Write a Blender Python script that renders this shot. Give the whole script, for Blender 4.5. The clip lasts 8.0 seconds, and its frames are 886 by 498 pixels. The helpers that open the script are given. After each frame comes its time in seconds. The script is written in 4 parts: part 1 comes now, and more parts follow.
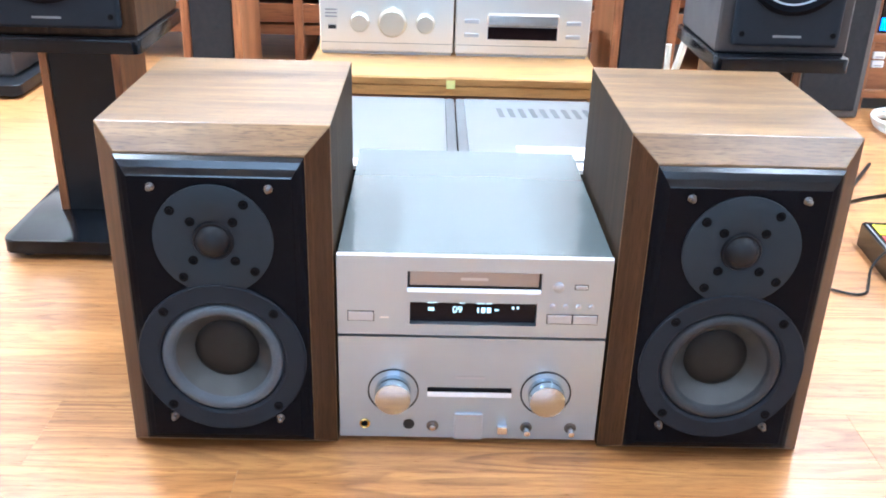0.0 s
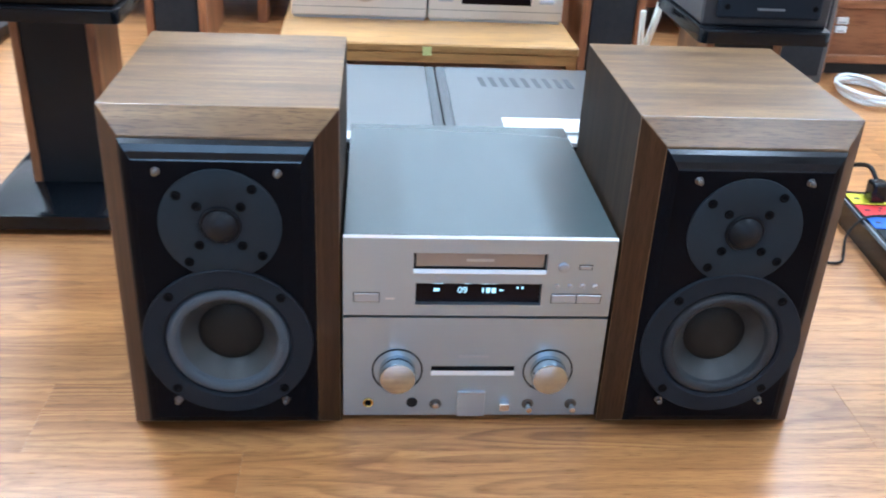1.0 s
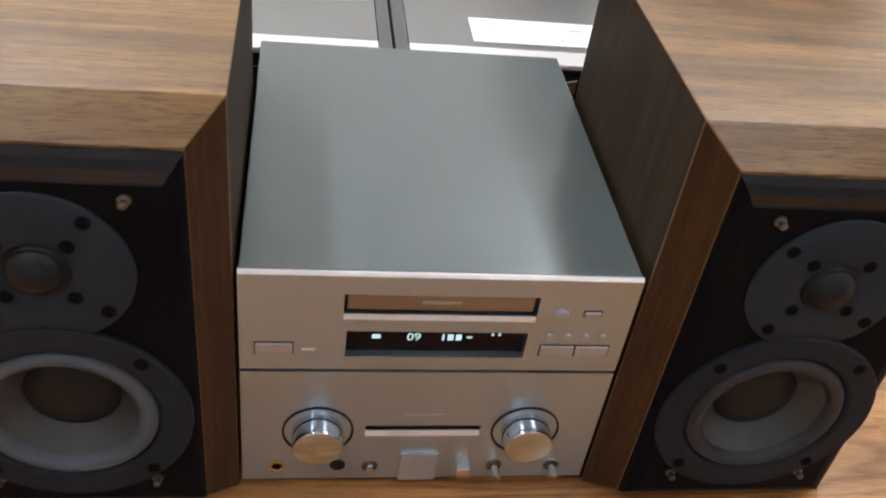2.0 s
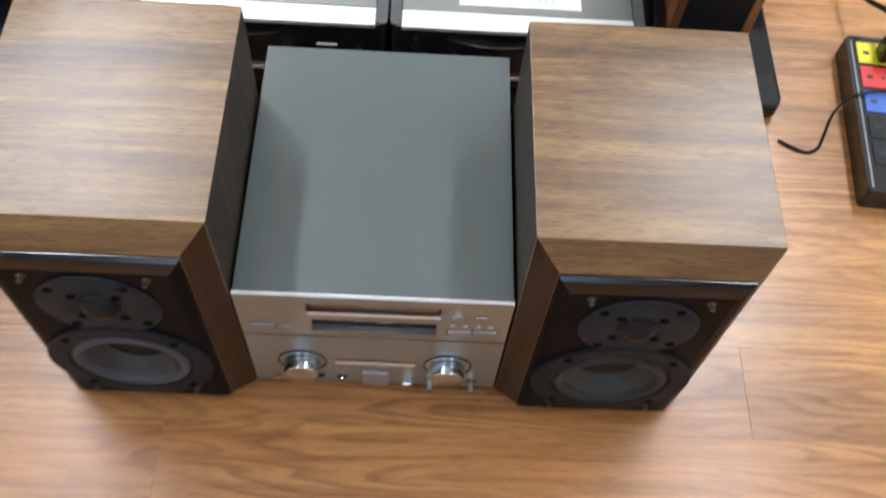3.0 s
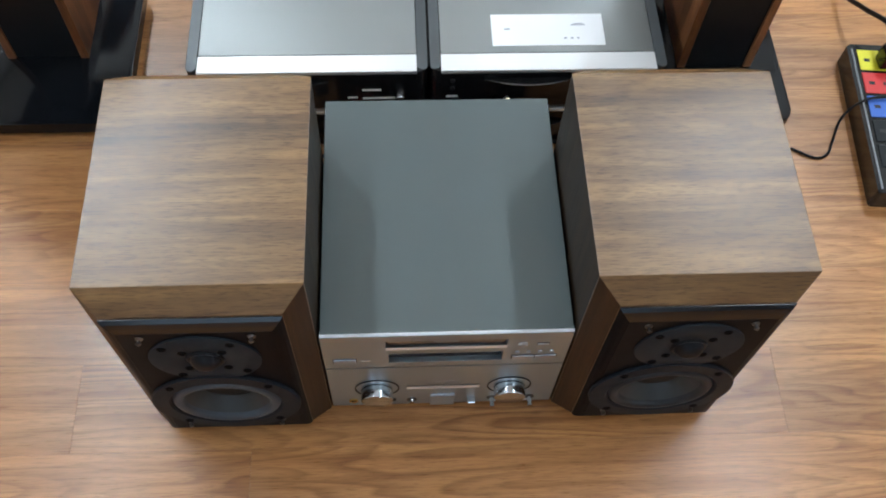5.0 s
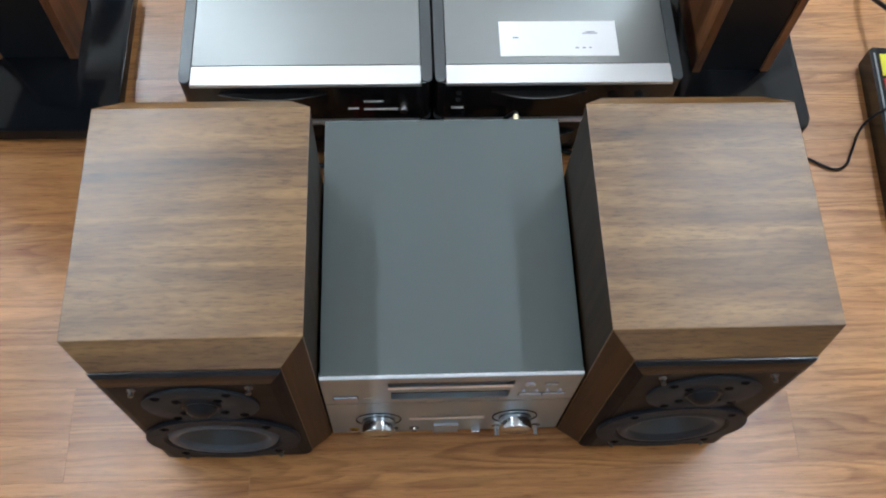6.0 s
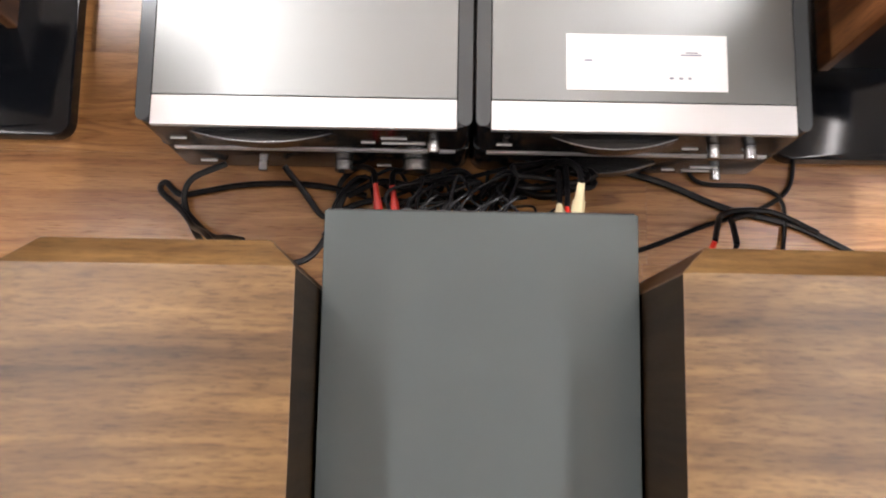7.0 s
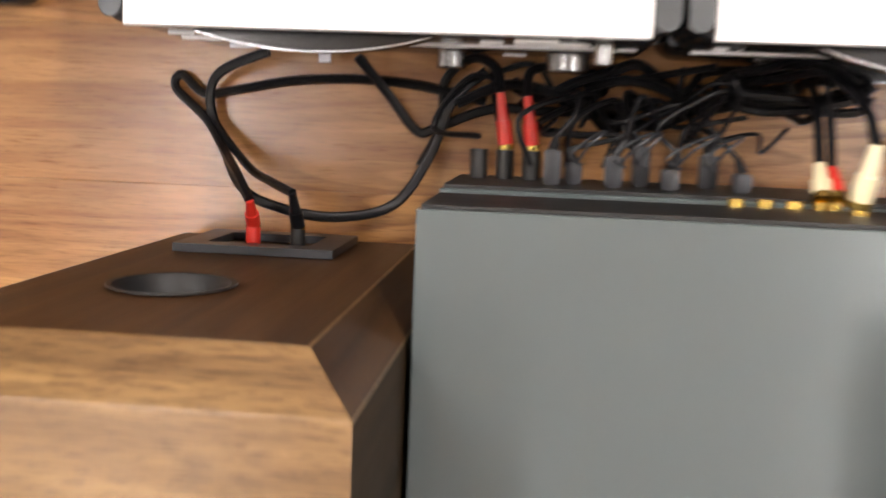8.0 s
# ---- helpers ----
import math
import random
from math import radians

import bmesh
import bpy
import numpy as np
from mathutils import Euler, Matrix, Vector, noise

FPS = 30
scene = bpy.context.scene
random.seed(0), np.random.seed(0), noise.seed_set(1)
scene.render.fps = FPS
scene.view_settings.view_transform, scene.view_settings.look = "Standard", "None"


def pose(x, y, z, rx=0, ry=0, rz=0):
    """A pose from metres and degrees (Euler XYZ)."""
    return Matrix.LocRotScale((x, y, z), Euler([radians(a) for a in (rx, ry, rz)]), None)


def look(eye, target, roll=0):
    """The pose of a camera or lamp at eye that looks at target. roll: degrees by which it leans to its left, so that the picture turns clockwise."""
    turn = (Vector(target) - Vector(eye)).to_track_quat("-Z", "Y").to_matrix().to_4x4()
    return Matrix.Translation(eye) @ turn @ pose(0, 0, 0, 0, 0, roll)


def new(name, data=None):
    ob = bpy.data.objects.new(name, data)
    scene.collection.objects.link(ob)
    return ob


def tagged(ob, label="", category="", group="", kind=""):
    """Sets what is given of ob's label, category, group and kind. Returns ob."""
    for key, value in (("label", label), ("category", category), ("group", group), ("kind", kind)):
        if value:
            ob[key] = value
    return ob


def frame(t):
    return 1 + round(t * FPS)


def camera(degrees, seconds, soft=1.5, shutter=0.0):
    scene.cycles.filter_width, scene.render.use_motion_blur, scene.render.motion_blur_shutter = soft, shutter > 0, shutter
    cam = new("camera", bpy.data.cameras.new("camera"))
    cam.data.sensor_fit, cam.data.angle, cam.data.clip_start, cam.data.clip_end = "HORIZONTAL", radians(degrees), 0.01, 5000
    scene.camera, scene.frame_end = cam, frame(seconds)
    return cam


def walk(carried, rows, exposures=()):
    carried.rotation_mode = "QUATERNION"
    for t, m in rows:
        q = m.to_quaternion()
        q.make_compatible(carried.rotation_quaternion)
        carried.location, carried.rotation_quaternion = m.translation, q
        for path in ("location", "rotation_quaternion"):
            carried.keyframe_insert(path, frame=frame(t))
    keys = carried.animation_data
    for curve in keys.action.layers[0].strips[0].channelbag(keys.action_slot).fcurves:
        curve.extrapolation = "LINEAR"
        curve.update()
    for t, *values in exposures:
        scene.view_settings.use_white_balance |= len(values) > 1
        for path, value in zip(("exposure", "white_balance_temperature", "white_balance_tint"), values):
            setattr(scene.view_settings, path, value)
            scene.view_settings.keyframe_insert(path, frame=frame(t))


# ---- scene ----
cam = camera(50.7, 8.0, 1.9, 0.4)
PATH = [
    (0, (-0.05, -0.846, 0.632), (-0.014, 0.966, -0.214), 1.7),
    (0.5, (-0.072, -0.878, 0.636), (-0.021, 0.935, -0.207), 1.6),
    (1, (-0.112, -0.831, 0.655), (0.042, 0.933, -0.276), 3.0),
    (1.2, (-0.113, -0.779, 0.633), (0.097, 0.966, -0.322), 3.7),
    (2.3, (-0.08, -0.386, 0.66), (0.227, 1.022, -0.727), 10.4),
    (2.5, (-0.036, -0.362, 0.726), (0.135, 0.975, -0.752), 8.5),
    (2.7, (0.005, -0.356, 0.866), (0.107, 0.828, -0.743), 6.4),
    (3, (0.034, -0.413, 1.056), (0.104, 0.58, -0.679), 6.0),
    (3.5, (-0.001, -0.42, 1.103), (-0.005, 0.451, -0.697), -0.3),
    (4, (-0.025, -0.398, 1.142), (0.004, 0.514, -0.638), 0.1),
    (4.5, (-0.042, -0.409, 1.161), (0.04, 0.55, -0.592), 3.0),
    (6, (-0.053, -0.296, 1.173), (0.039, 0.555, -0.634), 4.6),
    (6.5, (-0.01, -0.068, 1.14), (0.011, 0.564, -0.757), 2.6),
    (7, (-0.037, 0.16, 1.046), (-0.029, 0.463, -0.931), 2.5),
    (7.5, (-0.035, 0.289, 0.938), (-0.111, 0.33, -1.06), -59.8),
    (8, (-0.078, 0.362, 0.694), (-0.277, 0.094, -1.277), -140.8),
]
EXPOSURES = [
    (0.0, 1.33, 5250, 10), (0.5, 0.65, 5100, 6), (1.2, 0.55, 4900, 6), (2.3, -0.16, 6900, 17), (3.0, -0.1, 6250, 12), (3.5, -0.1, 5700, 2), (4.0, -0.4, 5900, 4), (4.5, -0.44, 5900, 6),
    (6.0, -0.47, 5850, 8), (6.5, -0.65, 6400, 11), (7.0, -0.16, 7150, 22), (7.5, 0.0, 7000, 20), (8.0, 0.25, 7300, 21),
]
walk(cam, [(t, look(eye, target, roll)) for t, eye, target, roll in PATH], EXPOSURES)

# ---- world and light ----
world = bpy.data.worlds.new("overcast_sky")
scene.world = world
world.use_nodes = True
wn = world.node_tree.nodes
sky = wn.new("ShaderNodeTexSky")
sky.sky_type, sky.sun_disc = "NISHITA", False
sky.sun_elevation, sky.sun_rotation = radians(40), radians(200)
world.node_tree.links.new(sky.outputs[0], wn["Background"].inputs[0])
wn["Background"].inputs[1].default_value = 0.12

CEIL = 2.7
X0, X1, Y0, Y1 = -2.6, 2.6, -3.2, 2.35   # inner faces of the room


def area_lamp(name, x, y, z, sx, sy, watts, colour, rx=0.0):
    data = bpy.data.lights.new(name, "AREA")
    data.shape, data.size, data.size_y, data.energy, data.color = "RECTANGLE", sx, sy, watts, colour
    ob = new(name, data)
    ob.matrix_basis = pose(x, y, z, rx)
    return ob


# (x, y, watts, turned) of the ceiling fixtures: the turned ones run along x
TUBE_LAMPS = [(-1.25, 1.75, 56, False), (-1.25, 0.3, 8, False), (1.3, 1.75, 44, False), (1.3, 0.3, 11, False), (-1.25, -1.15, 4, False), (1.3, -1.15, 4, False)]
COOL = (0.9, 0.955, 0.98)
for lx, ly, power, turned in TUBE_LAMPS:
    area_lamp("tube_light", lx, ly, CEIL - 0.115, 1.2 if turned else 0.13, 0.13 if turned else 1.2, power, COOL)
area_lamp("window_daylight", -0.15, Y0 + 0.02, 1.2, 2.1, 0.45, 8.5, (0.56, 0.79, 1.0), 90)


# ---- materials ----
def material(name):
    m = bpy.data.materials.new(name)
    m.use_nodes = True
    return m, m.node_tree.nodes, m.node_tree.links, m.node_tree.nodes["Principled BSDF"]


def mapped(n, l, scale, jitter=0.0):
    """Object coordinates, scaled, shifted for each object by its random number."""
    tc = n.new("ShaderNodeTexCoord")
    mp = n.new("ShaderNodeMapping")
    mp.inputs["Scale"].default_value = scale
    l.new(tc.outputs["Object"], mp.inputs["Vector"])
    if jitter:
        info, mul = n.new("ShaderNodeObjectInfo"), n.new("ShaderNodeVectorMath")
        mul.operation = "SCALE"
        mul.inputs[0].default_value = (7.3, 3.1, 5.7)
        k = n.new("ShaderNodeMath")
        k.operation = "MULTIPLY"
        k.inputs[1].default_value = jitter
        l.new(info.outputs["Random"], k.inputs[0])
        l.new(k.outputs[0], mul.inputs["Scale"])
        l.new(mul.outputs[0], mp.inputs["Location"])
    return mp.outputs[0]


def noise_of(n, l, vec, scale, detail=4.0, rough=0.55, distort=0.0):
    t = n.new("ShaderNodeTexNoise")
    t.inputs["Scale"].default_value = scale
    t.inputs["Detail"].default_value = detail
    t.inputs["Roughness"].default_value = rough
    t.inputs["Distortion"].default_value = distort
    l.new(vec, t.inputs["Vector"])
    return t.outputs[0]


def ramp(n, l, fac, stops):
    r = n.new("ShaderNodeValToRGB")
    e = r.color_ramp.elements
    while len(e) < len(stops):
        e.new(0.5)
    for el, (p, c) in zip(e, stops):
        el.position, el.color = p, (*c, 1)
    l.new(fac, r.inputs[0])
    return r.outputs[0]


def mixed(n, l, a, b, fac, mode="MIX"):
    m = n.new("ShaderNodeMix")
    m.data_type, m.blend_type = "RGBA", mode
    for sock, v in ((m.inputs[0], fac), (m.inputs[6], a), (m.inputs[7], b)):
        if isinstance(v, (float, int)):
            sock.default_value = v
        elif isinstance(v, tuple):
            sock.default_value = (*v, 1)
        else:
            l.new(v, sock)
    return m.outputs[2]


def bump(n, l, b, height, strength, distance=0.001):
    k = n.new("ShaderNodeBump")
    k.inputs["Strength"].default_value = strength
    k.inputs["Distance"].default_value = distance
    l.new(height, k.inputs["Height"])
    l.new(k.outputs[0], b.inputs["Normal"])


def wood(name, dark, mid, light, axis, rough=0.4, jitter=3.0, across=16.0, along=1.6, tone=0.0, coat=0.0, streak=0.5, rings=7.0, ring_depth=0.35, zones=0.16, warp=0.15, pore_along=13.0):
    """Grained wood. axis: 0, 1 or 2, the way the grain runs. tone: how far whole pieces differ. rings: growth lines that show as arches."""
    m, n, l, b = material(name)
    s = [across] * 3
    s[axis] = along
    v = mapped(n, l, s, jitter)
    broad = noise_of(n, l, v, 1.0, 6.0, 0.62, warp)
    col = ramp(n, l, broad, [(0.3, dark), (0.5, mid), (0.7, light)])
    # slow drift between greyish and golden zones
    s4 = [across * zones] * 3
    s4[axis] = along * 0.5
    zone = noise_of(n, l, mapped(n, l, s4, jitter * 0.7), 1.0, 2.0)
    col = mixed(n, l, col, ramp(n, l, zone, [(0.36, (0.84, 0.82, 0.78)), (0.62, (1.12, 1.08, 0.96))]), 0.8, "MULTIPLY")
    # growth lines: level lines of a slow noise
    s3 = [across * 0.28] * 3
    s3[axis] = along * 0.75
    slow = noise_of(n, l, mapped(n, l, s3, jitter), 1.0, 2.0, 0.4, 0.08)
    k = n.new("ShaderNodeMath")
    k.operation = "MULTIPLY"
    k.inputs[1].default_value = rings
    l.new(slow, k.inputs[0])
    fr = n.new("ShaderNodeMath")
    fr.operation = "FRACT"
    l.new(k.outputs[0], fr.inputs[0])
    lines = ramp(n, l, fr.outputs[0], [(0.0, (0.66, 0.59, 0.54)), (0.12, (1.04, 1.03, 1.0)), (0.5, (1.0, 0.99, 0.97)), (0.86, (0.62, 0.54, 0.5)), (1.0, (0.56, 0.48, 0.44))])
    patch = noise_of(n, l, mapped(n, l, (3.0, 3.0, 3.0), jitter), 1.0, 2.0)
    pf = n.new("ShaderNodeMapRange")
    pf.inputs[1].default_value, pf.inputs[2].default_value = 0.35, 0.65
    pf.inputs[3].default_value, pf.inputs[4].default_value = ring_depth * 0.3, min(1.0, ring_depth * 1.6)
    l.new(patch, pf.inputs[0])
    col = mixed(n, l, col, mixed(n, l, col, lines, 1.0, "MULTIPLY"), pf.outputs[0])
    s2 = [across * 11] * 3
    s2[axis] = along * pore_along
    fine = noise_of(n, l, mapped(n, l, s2, jitter), 1.0, 5.0, 0.65, 0.3)
    pore = ramp(n, l, fine, [(0.36, (0.35, 0.3, 0.28)), (0.51, (1, 1, 1))])
    col = mixed(n, l, col, pore, streak, "MULTIPLY")
    if tone:
        info = n.new("ShaderNodeObjectInfo")
        t = ramp(n, l, info.outputs["Random"], [(0.0, (1 - tone, 1 - tone * 1.15, 1 - tone * 1.3)), (1.0, (1.0, 1.0, 1.0))])
        col = mixed(n, l, col, t, 1.0, "MULTIPLY")
    l.new(col, b.inputs["Base Color"])
    r = n.new("ShaderNodeMapRange")
    r.inputs[3].default_value, r.inputs[4].default_value = rough - 0.06, rough + 0.1
    l.new(fine, r.inputs[0])
    l.new(r.outputs[0], b.inputs["Roughness"])
    b.inputs["Coat Weight"].default_value = coat
    b.inputs["Coat Roughness"].default_value = 0.2
    bump(n, l, b, fine, 0.12, 0.0006)
    return m


def plain(name, colour, rough=0.5, metal=0.0, vary=0.12, scale=40.0, relief=0.05, coat=0.0, smear=0.2):
    """Paint, plastic or metal with faint blotches, smudged gloss and fine relief."""
    m, n, l, b = material(name)
    v = mapped(n, l, (1, 1, 1), 2.0)
    blot = noise_of(n, l, v, scale * 0.2, 3.0)
    k = 1 - vary
    col = mixed(n, l, tuple(c * k for c in colour), tuple(min(1.0, c * (1 + vary)) for c in colour), blot)
    l.new(col, b.inputs["Base Color"])
    b.inputs["Metallic"].default_value = metal
    smudge = noise_of(n, l, v, scale * 0.6, 5.0, 0.6, 0.4)
    r = n.new("ShaderNodeMapRange")
    r.inputs[3].default_value, r.inputs[4].default_value = max(0.02, rough * (1 - smear)), rough * (1 + smear)
    l.new(smudge, r.inputs[0])
    l.new(r.outputs[0], b.inputs["Roughness"])
    b.inputs["Coat Weight"].default_value = coat
    b.inputs["Coat Roughness"].default_value = 0.16
    if relief:
        bump(n, l, b, noise_of(n, l, v, scale * 14, 2.0), relief, 0.0004)
    return m


def matter(mat, level):
    """Lowers the specular level of a material. Returns it."""
    mat.node_tree.nodes["Principled BSDF"].inputs["Specular IOR Level"].default_value = level
    return mat


def brushed(name, colour, axis, rough=0.3, metal=1.0):
    """Brushed metal, the strokes along one axis."""
    m, n, l, b = material(name)
    s = [900.0] * 3
    s[axis] = 9.0
    v = mapped(n, l, s, 1.0)
    stroke = noise_of(n, l, v, 1.0, 3.0, 0.6)
    col = mixed(n, l, tuple(c * 0.93 for c in colour), colour, stroke)
    l.new(col, b.inputs["Base Color"])
    b.inputs["Metallic"].default_value = metal
    r = n.new("ShaderNodeMapRange")
    r.inputs[3].default_value, r.inputs[4].default_value = rough - 0.05, rough + 0.08
    l.new(stroke, r.inputs[0])
    l.new(r.outputs[0], b.inputs["Roughness"])
    bump(n, l, b, stroke, 0.05, 0.0002)
    b.inputs["Anisotropic"].default_value = 0.6
    b.inputs["Anisotropic Rotation"].default_value = 0.25
    tangent = n.new("ShaderNodeTangent")
    tangent.direction_type, tangent.axis = "RADIAL", "Z"
    l.new(tangent.outputs[0], b.inputs["Tangent"])
    return m


def glowing(name, colour, strength):
    m, n, l, b = material(name)
    b.inputs["Base Color"].default_value = (*colour, 1)
    b.inputs["Emission Color"].default_value = (*colour, 1)
    b.inputs["Emission Strength"].default_value = strength
    return m


M_PLANK = wood("laminate_planks", (0.31, 0.131, 0.046), (0.46, 0.225, 0.083), (0.555, 0.293, 0.115), 0, 0.28, 9.0, 58.0, 2.3, 0.1, 0.2, 0.45, 16.0, 0.6, 0.16, 0.1, 18.0)
M_SUBFLOOR = plain("dark_underlay", (0.2, 0.1, 0.05), 0.8)
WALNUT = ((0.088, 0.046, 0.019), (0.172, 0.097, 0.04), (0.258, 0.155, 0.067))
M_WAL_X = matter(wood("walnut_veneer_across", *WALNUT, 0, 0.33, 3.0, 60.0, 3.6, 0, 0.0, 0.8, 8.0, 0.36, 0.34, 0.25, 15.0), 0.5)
# the same walnut at a third for upright faces: shade put into its colour
M_WAL_Z = matter(wood("walnut_veneer_upright_shaded", *[(c[0] * 0.33, c[1] * 0.265, c[2] * 0.27) for c in WALNUT], 2, 0.45, 3.0, 75.0, 2.2, 0, 0.0, 0.6, 9.0, 0.3, 0.3, 0.05, 24.0), 0.2)
# the flanks' walnut, darker still, again with the shade in its colour
M_SIDE_SHADE = matter(wood("shaded_side_walnut", *[(c[0] * 0.17, c[1] * 0.18, c[2] * 0.21) for c in WALNUT], 2, 0.55, 3.0, 75.0, 2.2, 0, 0.0, 0.5, 9.0, 0.3, 0.3, 0.05, 24.0), 0.12)
M_ROSE_Z = wood("rosewood_cheek", (0.06, 0.022, 0.01), (0.2, 0.08, 0.032), (0.32, 0.145, 0.06), 2, 0.35, 3.0, 30.0, 3.0, 0, 0.2)
M_PINE = wood("pine_bench", (0.34, 0.175, 0.054), (0.43, 0.24, 0.083), (0.5, 0.3, 0.115), 0, 0.4, 2.0, 14.0, 1.2)
M_SHELF = wood("brown_shelf_wood", (0.2, 0.075, 0.03), (0.3, 0.12, 0.048), (0.4, 0.175, 0.075), 0, 0.4, 2.0, 14.0, 1.2)
M_BAFFLE = matter(plain("black_satin_baffle", (0.0045, 0.005, 0.007), 0.37, 0, 0.2, 60, 0.02), 0.04)
M_BAFFLE_EDGE = matter(plain("smooth_black_baffle_edge", (0.006, 0.007, 0.01), 0.18, 0, 0.1, 60, 0.0, 0.0), 0.55)
M_TWEETER = matter(plain("graphite_tweeter_plate", (0.025, 0.032, 0.04), 0.5, 0, 0.1, 80), 0.08)
M_FRAME = matter(plain("dark_grey_driver_frame", (0.017, 0.021, 0.028), 0.5, 0, 0.1, 80), 0.1)
# one rubber in two tones: the left surround's glare is put into its colour
M_RUBBER_GLARE = matter(plain("rubber_surround_glare", (0.075, 0.09, 0.11), 0.45, 0, 0.1, 60), 0.25)
M_RUBBER_NO_GLARE = matter(plain("rubber_surround_no_glare", (0.03, 0.034, 0.04), 0.45, 0, 0.1, 60), 0.25)
M_CONE = plain("grey_pulp_cone", (0.042, 0.045, 0.046), 0.42, 0, 0.15, 60)
M_CAP = matter(plain("black_dust_cap", (0.017, 0.016, 0.014), 0.6), 0.25)
M_DOME = matter(plain("black_dome", (0.009, 0.01, 0.013), 0.42), 0.22)
M_HOLE = matter(plain("screw_recess", (0.005, 0.005, 0.006), 0.6), 0.05)
M_CHROME = plain("chrome", (0.8, 0.8, 0.8), 0.14, 1.0, 0.03)
M_PEG = plain("dull_metal_peg", (0.18, 0.175, 0.17), 0.3, 1.0, 0.05)
M_KNOB = plain("grey_metal_knob", (0.4, 0.41, 0.42), 0.25, 1.0, 0.05)
M_ALU = brushed("brushed_aluminium_face", (0.46, 0.54, 0.605), 0, 0.34, 0.93)
M_ALU_EDGE = plain("polished_aluminium", (0.88, 0.88, 0.9), 0.2, 1.0, 0.03)
M_COVER = plain("grey_metal_cover", (0.104, 0.128, 0.13), 0.23, 0.26, 0.03, 25, 0.0, 0.3, 0.05)
M_TRAY = plain("greyish_tray_front", (0.33, 0.335, 0.35), 0.3, 1.0, 0.04)
M_TURNED = plain("turned_aluminium", (0.58, 0.65, 0.72), 0.15, 1.0, 0.04)
M_GLASS = matter(plain("dark_display_glass", (0.01, 0.006, 0.007), 0.09, 0, 0.1, 30, 0.0), 0.15)
M_BTN = plain("silver_button", (0.5, 0.55, 0.61), 0.37, 0.7, 0.04)
M_SATIN_KNOB = plain("satin_silver_knob", (0.62, 0.6, 0.53), 0.42, 0.85, 0.05)
M_VENT = plain("shadowed_vent", (0.07, 0.075, 0.078), 0.5)
M_DARK = plain("dark_recess", (0.008, 0.008, 0.008), 0.5)
M_GOLD = plain("gold_plated", (0.8, 0.56, 0.16), 0.25, 1.0, 0.05)
M_BLACK = plain("black_gloss_plastic", (0.01, 0.01, 0.011), 0.2, 0, 0.2, 40, 0.02, 0.0)
M_SATIN = matter(plain("black_satin_paint", (0.012, 0.013, 0.015), 0.35, 0, 0.2, 40), 0.2)
M_UNIT_TOP = plain("grey_steel_lid", (0.285, 0.3, 0.3), 0.36, 0.92, 0.05, 20, 0.0, 0.0, 0.03)
M_UNIT_EDGE = plain("dark_grey_side_moulding", (0.1, 0.11, 0.115), 0.22, 0.4, 0.1, 40)
M_STRIP = plain("silver_trim_strip", (0.86, 0.87, 0.88), 0.36, 0.6, 0.03, 40, 0.03)
M_PIANO = matter(plain("black_lacquer", (0.005, 0.006, 0.008), 0.12, 0, 0.1, 25, 0.0, 0.0), 0.3)
M_PAPER = plain("white_paper", (0.86, 0.87, 0.88), 0.7, 0, 0.02)
M_INK = plain("grey_ink", (0.25, 0.27, 0.33), 0.7)
M_CABLE = matter(plain("black_cable_sheath", (0.006, 0.006, 0.007), 0.36, 0, 0.2, 60), 0.22)
M_CABLE_G = plain("grey_plug_body", (0.03, 0.032, 0.036), 0.35, 0.3, 0.2, 60)
M_RED = plain("red_plug_sleeve", (0.62, 0.03, 0.018), 0.35)
M_CREAM = plain("cream_plug_sleeve", (0.82, 0.72, 0.46), 0.4)
M_CREAM_PALE = plain("pale_cable_sheath", (0.72, 0.7, 0.6), 0.45)
M_WHITE = plain("white_plastic", (0.78, 0.78, 0.76), 0.4)
M_YEL = plain("yellow_socket_plate", (0.75, 0.7, 0.02), 0.4)
M_REDP = plain("red_socket_plate", (0.62, 0.03, 0.03), 0.4)
M_BLU = plain("blue_socket_plate", (0.03, 0.12, 0.5), 0.4)
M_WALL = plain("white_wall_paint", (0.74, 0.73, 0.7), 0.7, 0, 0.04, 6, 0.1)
# for the unseen south wall, greyed to cut light bounced onto the fronts
M_WALL_DIM = plain("low_bounce_wall_paint", (0.3, 0.29, 0.28), 0.7, 0, 0.04, 6, 0.1)
M_CEILING = plain("white_ceiling_paint", (0.8, 0.8, 0.78), 0.8, 0, 0.03, 6, 0.1)
M_SILVERFACE = brushed("champagne_silver_face", (0.82, 0.8, 0.74), 0, 0.35)
M_CHAR = plain("charcoal_cabinet", (0.1, 0.096, 0.094), 0.5, 0, 0.15)
M_EBONY = matter(plain("dark_grey_cabinet", (0.055, 0.05, 0.05), 0.4, 0, 0.15), 0.3)
M_GRILLE = plain("black_grille_cloth", (0.012, 0.013, 0.016), 0.8, 0, 0.2, 120, 0.3)
M_GREYBOX = plain("grey_plastic_case", (0.2, 0.21, 0.22), 0.45)
M_LED = glowing("display_digits", (0.6, 0.92, 1.0), 0.75)
M_BLUE_LED = glowing("blue_display", (0.02, 0.2, 1.0), 1.2)
M_TUBE = glowing("fluorescent_tube", (0.9, 0.96, 1.0), 26.0)
M_SHELF_Z = wood("brown_cheek_wood", (0.22, 0.085, 0.035), (0.32, 0.13, 0.055), (0.42, 0.19, 0.085), 2, 0.4, 2.0, 14.0, 1.2)
M_TAG = plain("pale_green_sticker", (0.68, 0.7, 0.28), 0.6)


# ---- mesh helpers ----
ORIGIN = {}


